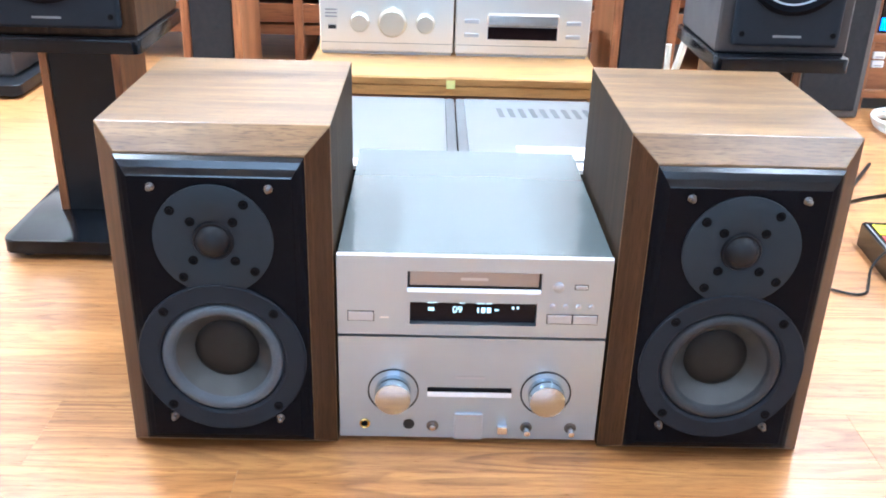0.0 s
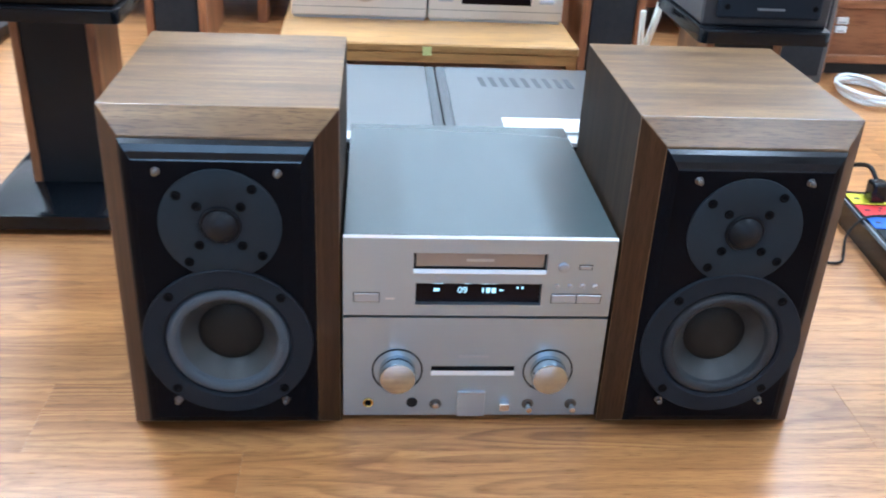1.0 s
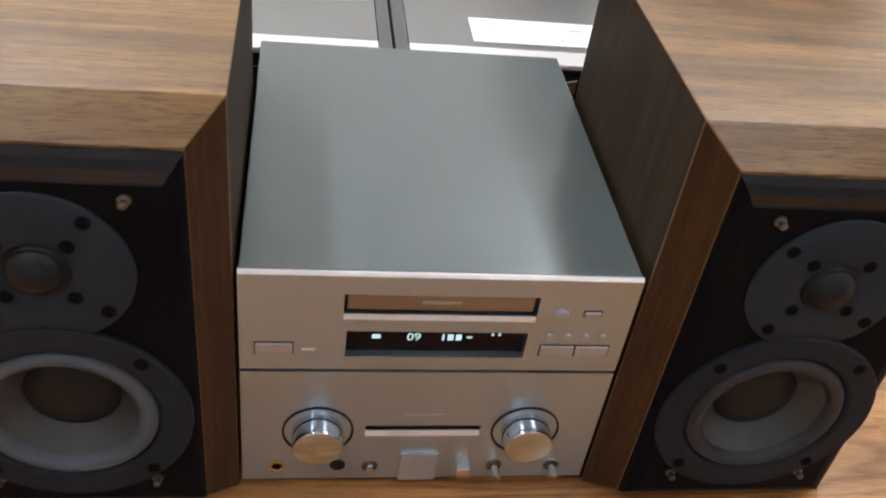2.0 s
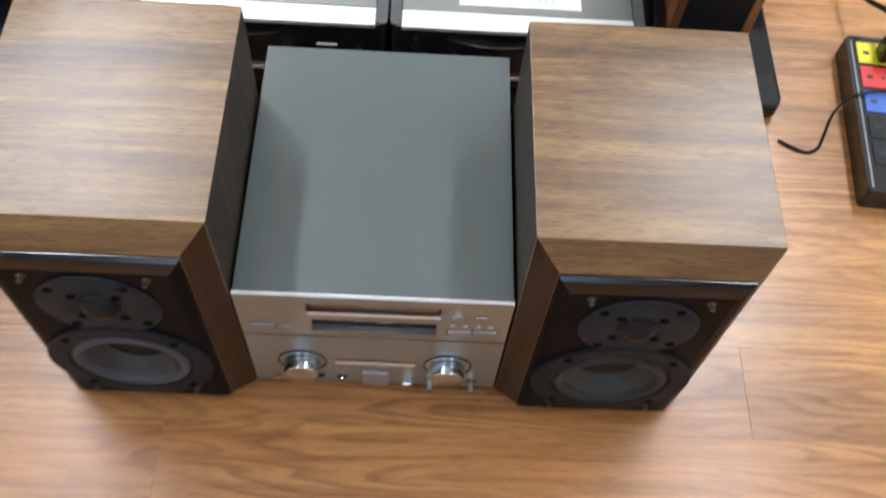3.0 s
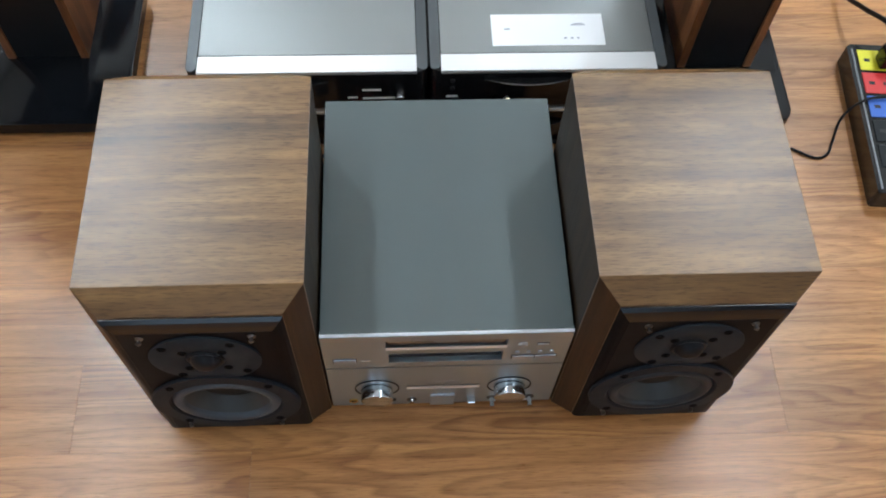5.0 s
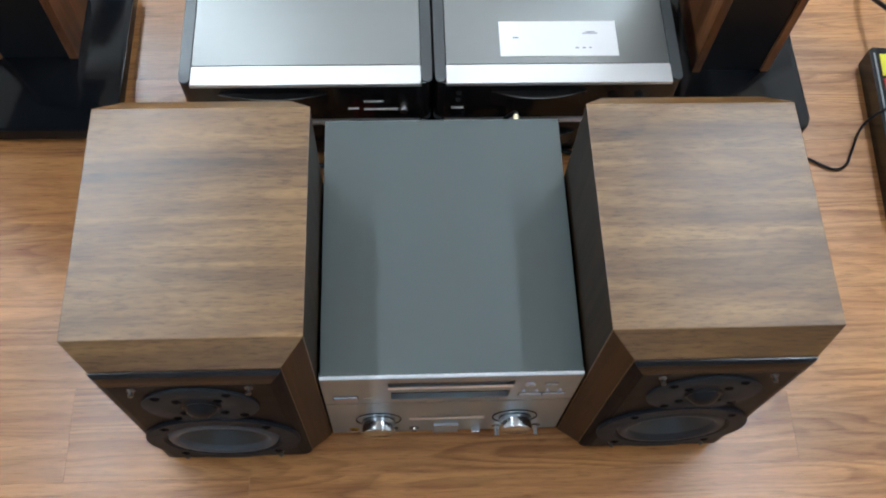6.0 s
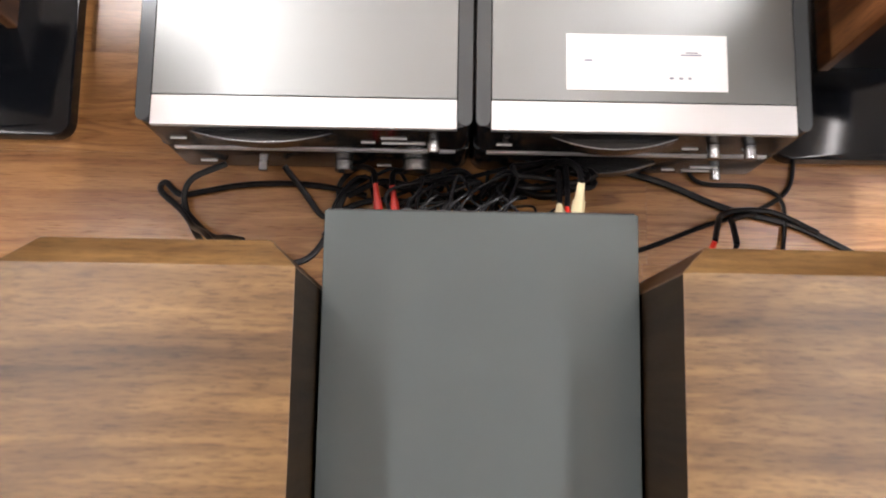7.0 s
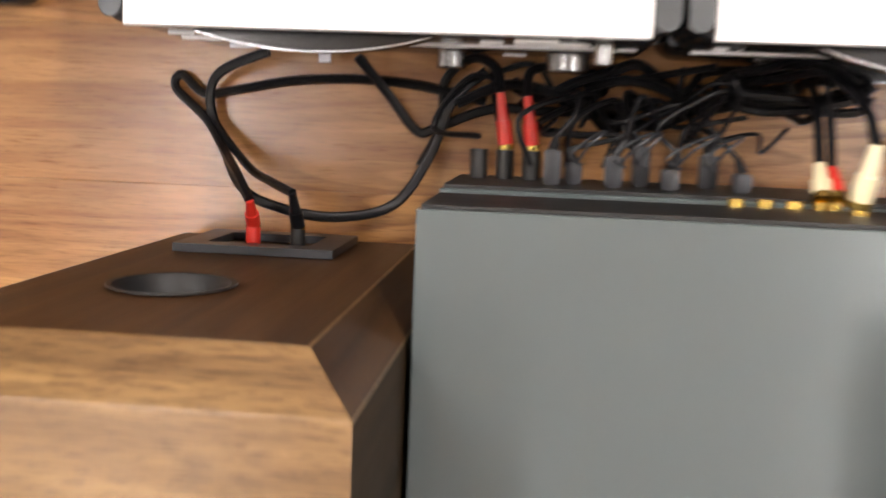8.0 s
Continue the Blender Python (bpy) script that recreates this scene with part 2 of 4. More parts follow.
def thing(name, origin, label, category, group=""):
    ob = new(name)
    ob.empty_display_size = 0.05
    ob.location = origin
    ORIGIN[ob.name] = Vector(origin)
    return tagged(ob, label, category, group)


def part(name, bm, mat, parent=None, label="", smooth=False):
    """Links a bmesh, built in world coordinates, as one mesh object under a thing or a part."""
    o = ORIGIN[parent.name] if parent else Vector((0, 0, 0))
    bmesh.ops.translate(bm, verts=bm.verts, vec=-o)
    bmesh.ops.recalc_face_normals(bm, faces=bm.faces)
    me = bpy.data.meshes.new(name)
    if smooth:
        for f in bm.faces:
            f.smooth = True
        for e in bm.edges:
            if len(e.link_faces) == 2 and e.calc_face_angle(0) > 0.6:
                e.smooth = False
    bm.to_mesh(me)
    bm.free()
    for mm in (mat if isinstance(mat, (list, tuple)) else [mat]):
        me.materials.append(mm)
    ob = new(name, me)
    if parent:
        ob.parent = parent
    ORIGIN[ob.name] = o
    if label:
        ob["label"] = label
    return ob


def box(x0, x1, y0, y1, z0, z1, bevel=0.0, bm=None, seg=1):
    own = bmesh.new()
    r = bmesh.ops.create_cube(own, size=1.0)
    for v in r["verts"]:
        v.co = Vector((x0 + (v.co.x + 0.5) * (x1 - x0), y0 + (v.co.y + 0.5) * (y1 - y0), z0 + (v.co.z + 0.5) * (z1 - z0)))
    if bevel:
        bmesh.ops.bevel(own, geom=own.edges[:], offset=bevel, segments=seg, profile=0.5, affect="EDGES")
    if bm is None:
        return own
    tmp = bpy.data.meshes.new("tmp")
    own.to_mesh(tmp)
    own.free()
    bm.from_mesh(tmp)
    bpy.data.meshes.remove(tmp)
    return bm


def slab(x0, x1, y0, y1, z0, z1, radius, bevel=0.002, seg=5):
    """A plate with rounded upright corners and eased edges."""
    bm = bmesh.new()
    ring = []
    for cx, cy, a0 in ((x1 - radius, y1 - radius, 0), (x0 + radius, y1 - radius, 90), (x0 + radius, y0 + radius, 180), (x1 - radius, y0 + radius, 270)):
        for i in range(seg + 1):
            a = radians(a0 + 90 * i / seg)
            ring.append((cx + radius * math.cos(a), cy + radius * math.sin(a)))
    lo = [bm.verts.new((x, y, z0)) for x, y in ring]
    hi = [bm.verts.new((x, y, z1)) for x, y in ring]
    bm.faces.new(lo[::-1])
    top = bm.faces.new(hi)
    for i in range(len(ring)):
        j = (i + 1) % len(ring)
        bm.faces.new((lo[i], lo[j], hi[j], hi[i]))
    if bevel:
        bmesh.ops.bevel(bm, geom=list(top.edges), offset=bevel, segments=2, profile=0.5, affect="EDGES")
    return bm


def lathe(profile, centre, axis="y", seg=32, bm=None):
    """Turns (radius, height) pairs round an axis through centre; height runs along -y or +z."""
    bm = bm or bmesh.new()
    rings = []
    c = Vector(centre)
    for r, h in profile:
        ring = []
        for i in range(seg if r > 1e-6 else 1):
            a = 2 * math.pi * i / seg
            p = Vector((r * math.cos(a), -h, r * math.sin(a))) if axis == "y" else Vector((r * math.cos(a), r * math.sin(a), h))
            ring.append(bm.verts.new(c + p))
        rings.append(ring)
    for a, b in zip(rings, rings[1:]):
        for i in range(seg):
            j = (i + 1) % seg
            q = [a[i % len(a)], a[j % len(a)], b[j % len(b)], b[i % len(b)]]
            u = []
            for v in q:
                if v not in u:
                    u.append(v)
            if len(u) > 2:
                bm.faces.new(u)
    return bm


def rod(p, q, r0, r1=None, seg=12, bm=None):
    """A capped round bar from p to q."""
    bm = bm or bmesh.new()
    p, q = Vector(p), Vector(q)
    r1 = r0 if r1 is None else r1
    m = (q - p).to_track_quat("Z", "Y").to_matrix()
    a = [bm.verts.new(p + m @ Vector((r0 * math.cos(2 * math.pi * i / seg), r0 * math.sin(2 * math.pi * i / seg), 0))) for i in range(seg)]
    b = [bm.verts.new(q + m @ Vector((r1 * math.cos(2 * math.pi * i / seg), r1 * math.sin(2 * math.pi * i / seg), 0))) for i in range(seg)]
    bm.faces.new(a[::-1])
    bm.faces.new(b)
    for i in range(seg):
        j = (i + 1) % seg
        bm.faces.new((a[i], a[j], b[j], b[i]))
    return bm


def spline(pts, step=6):
    """Points of a smooth line through pts."""
    p = [Vector(q) for q in pts]
    p = [p[0] * 2 - p[1]] + p + [p[-1] * 2 - p[-2]]
    out = []
    for i in range(1, len(p) - 2):
        for k in range(step):
            t = k / step
            a, b, c, d = p[i - 1], p[i], p[i + 1], p[i + 2]
            out.append(0.5 * ((2 * b) + (c - a) * t + (2 * a - 5 * b + 4 * c - d) * t * t + (3 * b - a - 3 * c + d) * t ** 3))
    out.append(p[-2])
    return out


def tube(pts, r, seg=8, step=6, bm=None, flat=1.0):
    """A cable along a smooth line. flat below 1 makes it a ribbon."""
    bm = bm or bmesh.new()
    line = spline(pts, step)
    rings = []
    for i, c in enumerate(line):
        d = (line[min(i + 1, len(line) - 1)] - line[max(i - 1, 0)]).normalized()
        side = d.cross(Vector((0, 0, 1)))
        side = side.normalized() if side.length > 1e-4 else Vector((1, 0, 0))
        up = side.cross(d)
        rings.append([bm.verts.new(c + side * r * math.cos(2 * math.pi * k / seg) + up * r * flat * math.sin(2 * math.pi * k / seg)) for k in range(seg)])
    for a, b in zip(rings, rings[1:]):
        for k in range(seg):
            j = (k + 1) % seg
            bm.faces.new((a[k], a[j], b[j], b[k]))
    bm.faces.new(rings[0][::-1])
    bm.faces.new(rings[-1])
    return bm


def holed_plate(x0, x1, z0, z1, yf, yb, holes):
    """An upright plate, front at yf, with rectangular openings (x0, x1, z0, z1) right through it."""
    xs = sorted({x0, x1, *[h[0] for h in holes], *[h[1] for h in holes]})
    zs = sorted({z0, z1, *[h[2] for h in holes], *[h[3] for h in holes]})
    bm = bmesh.new()
    vs = {}

    def vert(x, z):
        if (x, z) not in vs:
            vs[(x, z)] = bm.verts.new((x, yf, z))
        return vs[(x, z)]
    faces = []
    for xa, xb in zip(xs, xs[1:]):
        for za, zb in zip(zs, zs[1:]):
            mx, mz = (xa + xb) / 2, (za + zb) / 2
            if not any(h[0] < mx < h[1] and h[2] < mz < h[3] for h in holes):
                faces.append(bm.faces.new((vert(xa, za), vert(xb, za), vert(xb, zb), vert(xa, zb))))
    r = bmesh.ops.extrude_face_region(bm, geom=faces)
    bmesh.ops.translate(bm, verts=[g for g in r["geom"] if isinstance(g, bmesh.types.BMVert)], vec=(0, yb - yf, 0))
    return bm


def wedge(x0, x1, y0, y1, z0, z1):
    """A bar whose top slopes down to the front."""
    bm = bmesh.new()
    v = [bm.verts.new((x, y, z)) for x in (x0, x1) for y, z in ((y0, z0), (y1, z0), (y1, z1), (y0, z0 + 0.0008))]
    for q in ((0, 1, 2, 3), (4, 7, 6, 5), (0, 4, 5, 1), (1, 5, 6, 2), (2, 6, 7, 3), (3, 7, 4, 0)):
        bm.faces.new([v[i] for i in q])
    return bm


def lettering(text, x, y, z, size, mat, parent, name="digits"):
    cu = bpy.data.curves.new("text", "FONT")
    cu.body, cu.size, cu.extrude = text, size, 0.0001
    tmp = new("text", cu)
    me = bpy.data.meshes.new_from_object(tmp.evaluated_get(bpy.context.evaluated_depsgraph_get()))
    bpy.data.objects.remove(tmp)
    me.materials.append(mat)
    ob = new(name, me)
    ob.parent = parent
    ob.matrix_basis = Matrix.Translation(-ORIGIN[parent.name]) @ pose(x, y, z, 90)
    ORIGIN[ob.name] = ORIGIN[parent.name]
    return ob


def setting(name, bm, mat, label):
    ob = part(name, bm, mat)
    return tagged(ob, label, kind="structure")


# ---- room shell ----
floor = setting("floor", box(X0, X1, Y0, Y1, -0.1, -0.009), M_SUBFLOOR, "warm brown laminate plank floor with a soft sheen")
ceiling = setting("ceiling", box(X0, X1, Y0, Y1, CEIL, CEIL + 0.1), M_CEILING, "plain white painted ceiling")
setting("wall_north", box(X0 - 0.1, X1 + 0.1, Y1, Y1 + 0.1, -0.1, CEIL + 0.1), M_WALL, "plain white painted wall behind the shelf")
setting("wall_west", box(X0 - 0.1, X0, Y0, Y1, -0.1, CEIL + 0.1), M_WALL, "plain white painted wall")
setting("wall_east", box(X1, X1 + 0.1, Y0, Y1, -0.1, CEIL + 0.1), M_WALL, "plain white painted wall")
setting("wall_south", holed_plate(X0 - 0.1, X1 + 0.1, -0.1, CEIL + 0.1, Y0 - 0.1, Y0, [(-1.25, 0.95, 0.95, 1.45)]), M_WALL_DIM, "unseen wall greyed to bounce less light, with a wide window opening")
win = tagged(part("window_1", holed_plate(-1.25, 0.95, 0.95, 1.45, Y0 - 0.08, Y0 - 0.03, [(-1.22, -0.165, 0.98, 1.42), (-0.135, 0.92, 0.98, 1.42)]), M_WHITE), "white framed shop window", kind="structure")


# ---- ceiling lights ----
def ceiling_light(x, y, turned):
    t = thing("ceiling_light", (x, y, CEIL - 0.09), "white batten ceiling light with two fluorescent tubes", "ceiling light", "ceiling lights")
    part("housing", box(x - 0.12, x + 0.12, y - 0.62, y + 0.62, CEIL - 0.05, CEIL, 0.004), M_WHITE, t)
    for dx in (-0.06, 0.06):
        part("tube", rod((x + dx, y - 0.59, CEIL - 0.085), (x + dx, y + 0.59, CEIL - 0.085), 0.014), M_TUBE, t, "lit fluorescent tube", True)
    for s in (-1, 1):
        part("end_cap", box(x - 0.09, x + 0.09, y + s * 0.605 - 0.015, y + s * 0.605 + 0.015, CEIL - 0.105, CEIL - 0.05, 0.003), M_WHITE, t)
    if turned:
        t.matrix_basis = pose(x, y, CEIL - 0.09, 0, 0, 90)


for lx, ly, power, turned in TUBE_LAMPS:
    ceiling_light(lx, ly, turned)


# ---- bookshelf loudspeakers ----
def ring_fill(bm, outline, cx, y, cz, r, seg=40):
    """Faces between a closed outline of verts and a round opening. Returns them."""
    hole = [bm.verts.new((cx + r * math.cos(2 * math.pi * i / seg), y, cz + r * math.sin(2 * math.pi * i / seg))) for i in range(seg)]
    edges = []
    for loop in (outline, hole):
        for i in range(len(loop)):
            e = bm.edges.get((loop[i], loop[(i + 1) % len(loop)])) or bm.edges.new((loop[i], loop[(i + 1) % len(loop)]))
            edges.append(e)
    return [f for f in bmesh.ops.triangle_fill(bm, edges=edges, use_beauty=True)["geom"] if isinstance(f, bmesh.types.BMFace)]


def cabinet_mesh(x, w, h, d, c, woofer, port):
    """A cabinet whose front and back edges are cut at a slant, but for the bottom, with openings (x, z, radius) in
    front and back.
    Slot 0: grain across, 1: upright, shade in its colour, 2: flanks, coloured in deeper shade."""
    bm = bmesh.new()
    a = w / 2

    def ring(ax, yy, z0, zt):
        return [bm.verts.new((x + sx * ax, yy, zz)) for sx, zz in ((-1, z0), (1, z0), (1, zt), (-1, zt))]
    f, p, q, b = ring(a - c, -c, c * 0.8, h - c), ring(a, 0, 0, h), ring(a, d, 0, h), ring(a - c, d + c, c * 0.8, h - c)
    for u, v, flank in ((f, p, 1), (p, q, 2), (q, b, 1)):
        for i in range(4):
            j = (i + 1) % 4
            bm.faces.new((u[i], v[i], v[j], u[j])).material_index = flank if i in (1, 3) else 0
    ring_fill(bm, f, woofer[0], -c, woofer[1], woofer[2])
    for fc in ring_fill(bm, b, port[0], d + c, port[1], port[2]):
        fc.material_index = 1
    sharp = [e for e in bm.edges if len(e.link_faces) == 2 and e.calc_face_angle(0) > 0.2]
    bmesh.ops.bevel(bm, geom=sharp, offset=0.0008, segments=2, profile=0.5, affect="EDGES")
    return bm


def screws(parent, cx, cz, y, radius, r, turn=45, count=4):
    for i in range(count):
        a = radians(turn + 360 / count * i)
        part("screw", lathe([(r, 0), (r, 0.0008), (r * 0.6, 0.0012), (r * 0.45, 0.0002), (0, 0.0002)], (cx + radius * math.cos(a), y, cz + radius * math.sin(a)), seg=12), M_HOLE, parent, "", True)


def bookshelf_speaker(x, label):
    t = thing("bookshelf_speaker", (x, 0.125, 0.0), label, "speaker", "pair of bookshelf speakers")
    zw = 0.1245
    part("cabinet", cabinet_mesh(x, 0.2215, 0.3625, 0.25, 0.0225, (x, zw, 0.066), (x - 0.012, 0.231, 0.0305)), [M_WAL_X, M_WAL_Z, M_SIDE_SHADE], t)
    # baffle with sloping edges
    yf = -0.031
    bm = bmesh.new()
    rings = []
    for ax, z0, z1, y in ((0.0885, 0.0195, 0.3385, -0.0232), (0.0885, 0.0195, 0.3385, -0.0242), (0.0855, 0.022, 0.3345, -0.0274), (0.0815, 0.026, 0.328, -0.0295), (0.0775, 0.029, 0.321, yf + 0.0005), (0.0765, 0.03, 0.3195, yf)):
        rings.append([bm.verts.new((x + sx * ax, y, zz)) for sx, zz in ((-1, z0), (1, z0), (1, z1), (-1, z1))])
    for u, v in zip(rings, rings[1:]):
        for i in range(4):
            bm.faces.new((u[i], u[(i + 1) % 4], v[(i + 1) % 4], v[i])).material_index = 1 if i == 2 else 0
    ring_fill(bm, rings[-1], x, yf, zw, 0.066)
    ring_fill(bm, rings[0], x, -0.0232, zw, 0.066)
    part("baffle", bm, [M_BAFFLE, M_BAFFLE_EDGE], t, "satin black baffle with sloping edges")
    # tweeter
    zc = 0.2555
    tw = part("tweeter", lathe([(0.0575, 0), (0.0575, 0.002), (0.0565, 0.0026), (0.0225, 0.0026), (0.02, 0.0012), (0.017, 0.0008), (0, 0.0008)], (x, yf, zc), seg=48), M_TWEETER, t, "round graphite tweeter plate", True)
    part("dome", lathe([(0.02, 0.001), (0.0185, 0.004), (0.0165, 0.0036), (0.0145, 0.0075), (0.0105, 0.011), (0.0055, 0.013), (0, 0.0136)], (x, yf, zc), seg=32), M_DOME, tw, "black soft dome", True)
    screws(tw, x, zc, yf - 0.0026, 0.0495, 0.0048, 51)
    screws(tw, x, zc, yf - 0.0026, 0.0285, 0.0048, 45)
    # woofer
    zc = zw
    wo = part("woofer", lathe([(0.0845, 0), (0.0845, 0.003), (0.0835, 0.0042), (0.0655, 0.0042), (0.0625, 0.002), (0.0615, -0.002), (0.06, -0.004)], (x, yf, zc), seg=64), M_FRAME, t, "dark grey woofer frame", True)
    roll = [(0.0622, -0.002)]
    for i in range(9):
        a = math.pi * i / 8
        roll.append((0.0552 + 0.0062 * math.cos(a), -0.0005 + 0.0055 * math.sin(a)))
    part("surround", lathe(roll + [(0.048, -0.002)], (x, yf, zc), seg=64), M_RUBBER_GLARE if x < 0 else M_RUBBER_NO_GLARE, wo, "rubber roll surround", True)
    part("cone", lathe([(0.0493, -0.0012), (0.0468, -0.0042), (0.041, -0.0115), (0.0325, -0.0205), (0.031, -0.0225)], (x, yf, zc), seg=64), M_CONE, wo, "grey cone", True)
    part("dust_cap", lathe([(0.0332, -0.0202), (0.031, -0.0178), (0.022, -0.0146), (0.011, -0.013), (0, -0.0125)], (x, yf, zc), seg=32), M_CAP, wo, "black dust cap", True)
    screws(wo, x, zc, yf - 0.0042, 0.0765, 0.0049, 45)
    # grille pegs
    for sx in (-1, 1):
        for pz in (0.3095, 0.053):
            part("grille_peg", lathe([(0.0042, 0), (0.004, 0.0012), (0.002, 0.002), (0.0019, 0.0038), (0.0027, 0.0048), (0.0028, 0.0062), (0.0014, 0.0074), (0, 0.0076)], (x + sx * 0.055, yf, pz), seg=14), M_PEG, t, "small metal ball peg", True)
    # back: port and terminal plate
    yb = 0.2728
    part("port_tube", lathe([(0.0335, -0.0008), (0.033, -0.0016), (0.0302, -0.0012), (0.027, 0.004), (0.0255, 0.012), (0.0255, 0.07), (0, 0.07)], (x - 0.012, yb, 0.231), seg=36), M_DARK, t, "black round bass port", True)
    tp = part("terminal_plate", holed_plate(x - 0.058, x + 0.047, 0.035, 0.118, yb + 0.006, yb + 0.0005, [(x - 0.04, x + 0.028, 0.05, 0.102)]), M_CABLE_G, t, "dark grey terminal plate")
    for sx, mm in ((-0.017, M_RED), (0.014, M_DARK)):
        part("binding_post", rod((x + sx, yb, 0.078), (x + sx, yb + 0.014, 0.078), 0.005), mm, tp, "", True)
    return t


bookshelf_speaker(-0.2535, "walnut veneered bookshelf speaker with black baffle, standing on the floor")
bookshelf_speaker(0.254, "walnut veneered bookshelf speaker, woofer surround without painted glare, standing on the floor")

# ---- silver amplifier and disc player ----
amp = thing("amplifier", (0, 0.16, 0), "silver amplifier with two round knobs, standing on the floor", "amplifier")
part("body", box(-0.1385, 0.1385, 0.0085, 0.323, 0.008, 0.1335, 0.001), M_COVER, amp, "grey metal case")
part("faceplate", holed_plate(-0.14, 0.14, 0.008, 0.1345, 0.0, 0.008, [(-0.0455, 0.0455, 0.062, 0.0735)]), M_ALU, amp, "brushed aluminium faceplate")
part("slot", box(-0.0455, 0.0455, 0.0065, 0.0082, 0.062, 0.0735), M_DARK, amp, "dark recessed slot")
part("slot_lip", wedge(-0.0455, 0.0455, -0.0003, 0.001, 0.0612, 0.0668), M_STRIP, amp, "bright slot lip")
part("mark", box(-0.016, 0.016, -0.0004, 0.0004, 0.0845, 0.0872), M_BTN, amp)
for kx in (-0.082, 0.082):
    part("knob_recess", lathe([(0.0275, 0.0), (0.0275, 0.0011), (0.0262, 0.0011), (0.0258, 0.0002)], (kx, -0.0001, 0.068), seg=48), M_DARK, amp, "", True)
    kn = part("volume_knob" if kx > 0 else "selector_knob", lathe([(0.0195, 0.0), (0.0195, 0.0165), (0.0188, 0.0178), (0.0174, 0.0183), (0, 0.0183)], (kx, 0.0, 0.068), seg=48), M_TURNED, amp, "solid aluminium knob", True)
part("centre_plate", slab(-0.0155, 0.0155, -0.003, 0.0002, 0.0085, 0.0405, 0.0014, 0.0008), M_BTN, amp, "small square raised plate")
hj = part("headphone_jack", lathe([(0.0058, 0), (0.0058, 0.0018), (0.005, 0.0022), (0.0038, 0.0016)], (-0.113, 0, 0.0255), seg=20), M_GOLD, amp, "gold rimmed jack", True)
part("jack_hole", lathe([(0.004, 0.0), (0.004, 0.0012), (0, 0.0012)], (-0.113, 0, 0.0255), seg=16), M_HOLE, hj)
part("input_jack", lathe([(0.0062, 0), (0.0062, 0.001), (0.0045, 0.001), (0.0042, 0.0004), (0, 0.0004)], (-0.065, 0, 0.0255), seg=20), M_DARK, amp, "black jack", True)
for px, ln in ((-0.039, 0.005), (0.0635, 0.013), (0.112, 0.013)):
    sw = part("tone_switch", lathe([(0.0066, 0), (0.0066, 0.0008), (0.0052, 0.0012), (0.0048, 0.0004), (0, 0.0004)], (px, 0, 0.0235), seg=20), M_PEG, amp, "", True)
    part("lever", lathe([(0.0034, 0), (0.0026, ln * 0.7), (0.0034, ln), (0, ln + 0.0006)], (px, 0, 0.0235), seg=14), M_CHROME, sw, "small metal lever", True)
part("power_button", box(0.0315, 0.0425, -0.0085, 0.0, 0.0185, 0.0285, 0.0009), M_ALU_EDGE, amp, "small square metal button")
for fx in (-0.11, 0.11):
    for fy in (0.04, 0.29):
        part("foot", rod((fx, fy, 0.0), (fx, fy, 0.008), 0.018, 0.02, 20), M_DARK, amp, "black rubber foot")
part("rear_panel", box(-0.136, 0.136, 0.3232, 0.3252, 0.011, 0.131), M_DARK, amp, "black rear panel")
for i, jx in enumerate((-0.121, -0.103, -0.085)):
    part("speaker_terminal", rod((jx, 0.325, 0.045), (jx, 0.345, 0.045), 0.006), M_DARK, amp, "", True)
cdp = thing("disc_player", (0, 0.16, 0.1345), "silver disc player with lit display, stacked on the amplifier", "disc player")
part("cover", box(-0.1392, 0.1392, 0.0032, 0.3185, 0.2282, 0.2304, 0.0006), M_COVER, cdp, "satin grey metal lid")
part("case", box(-0.1392, 0.1392, 0.0082, 0.3185, 0.1385, 0.228, 0.0008), M_COVER, cdp, "satin grey metal cover")
HOLES = [(-0.0685, 0.0685, 0.1895, 0.2115), (-0.0655, 0.0655, 0.1505, 0.1765)]
part("faceplate", holed_plate(-0.14, 0.14, 0.1375, 0.2278, 0.0, 0.008, HOLES), M_ALU, cdp, "brushed aluminium faceplate")
bm = bmesh.new()
v = [bm.verts.new(p) for p in ((-0.14, 0, 0.2278), (0.14, 0, 0.2278), (0.14, 0.0022, 0.23), (-0.14, 0.0022, 0.23), (-0.14, 0.0031, 0.23), (0.14, 0.0031, 0.23), (-0.14, 0.0031, 0.2278), (0.14, 0.0031, 0.2278))]
for q in ((0, 1, 2, 3), (3, 2, 5, 4), (4, 5, 7, 6), (6, 7, 1, 0), (0, 3, 4, 6), (1, 7, 5, 2)):
    bm.faces.new([v[i] for i in q])
part("top_edge", bm, M_STRIP, cdp, "bright bevelled top edge")
part("tray_door", box(-0.0662, 0.0662, 0.0035, 0.008, 0.194, 0.2098, 0.0006), M_TRAY, cdp, "satin disc tray front")
part("tray_recess", box(-0.0685, 0.0685, 0.0078, 0.0082, 0.1895, 0.2115), M_DARK, cdp)
part("tray_sill", wedge(-0.0685, 0.0685, -0.0003, 0.001, 0.1878, 0.1925), M_STRIP, cdp, "bright sill under the tray")
part("mark", box(-0.014, 0.014, 0.0033, 0.0036, 0.2005, 0.2035), M_BTN, cdp)
dsp = part("display", box(-0.0655, 0.0655, 0.0068, 0.0081, 0.1505, 0.1765), M_GLASS, cdp, "black glass display with lit digits")
lettering("09", -0.0215, 0.0066, 0.1614, 0.0105, M_LED, dsp)
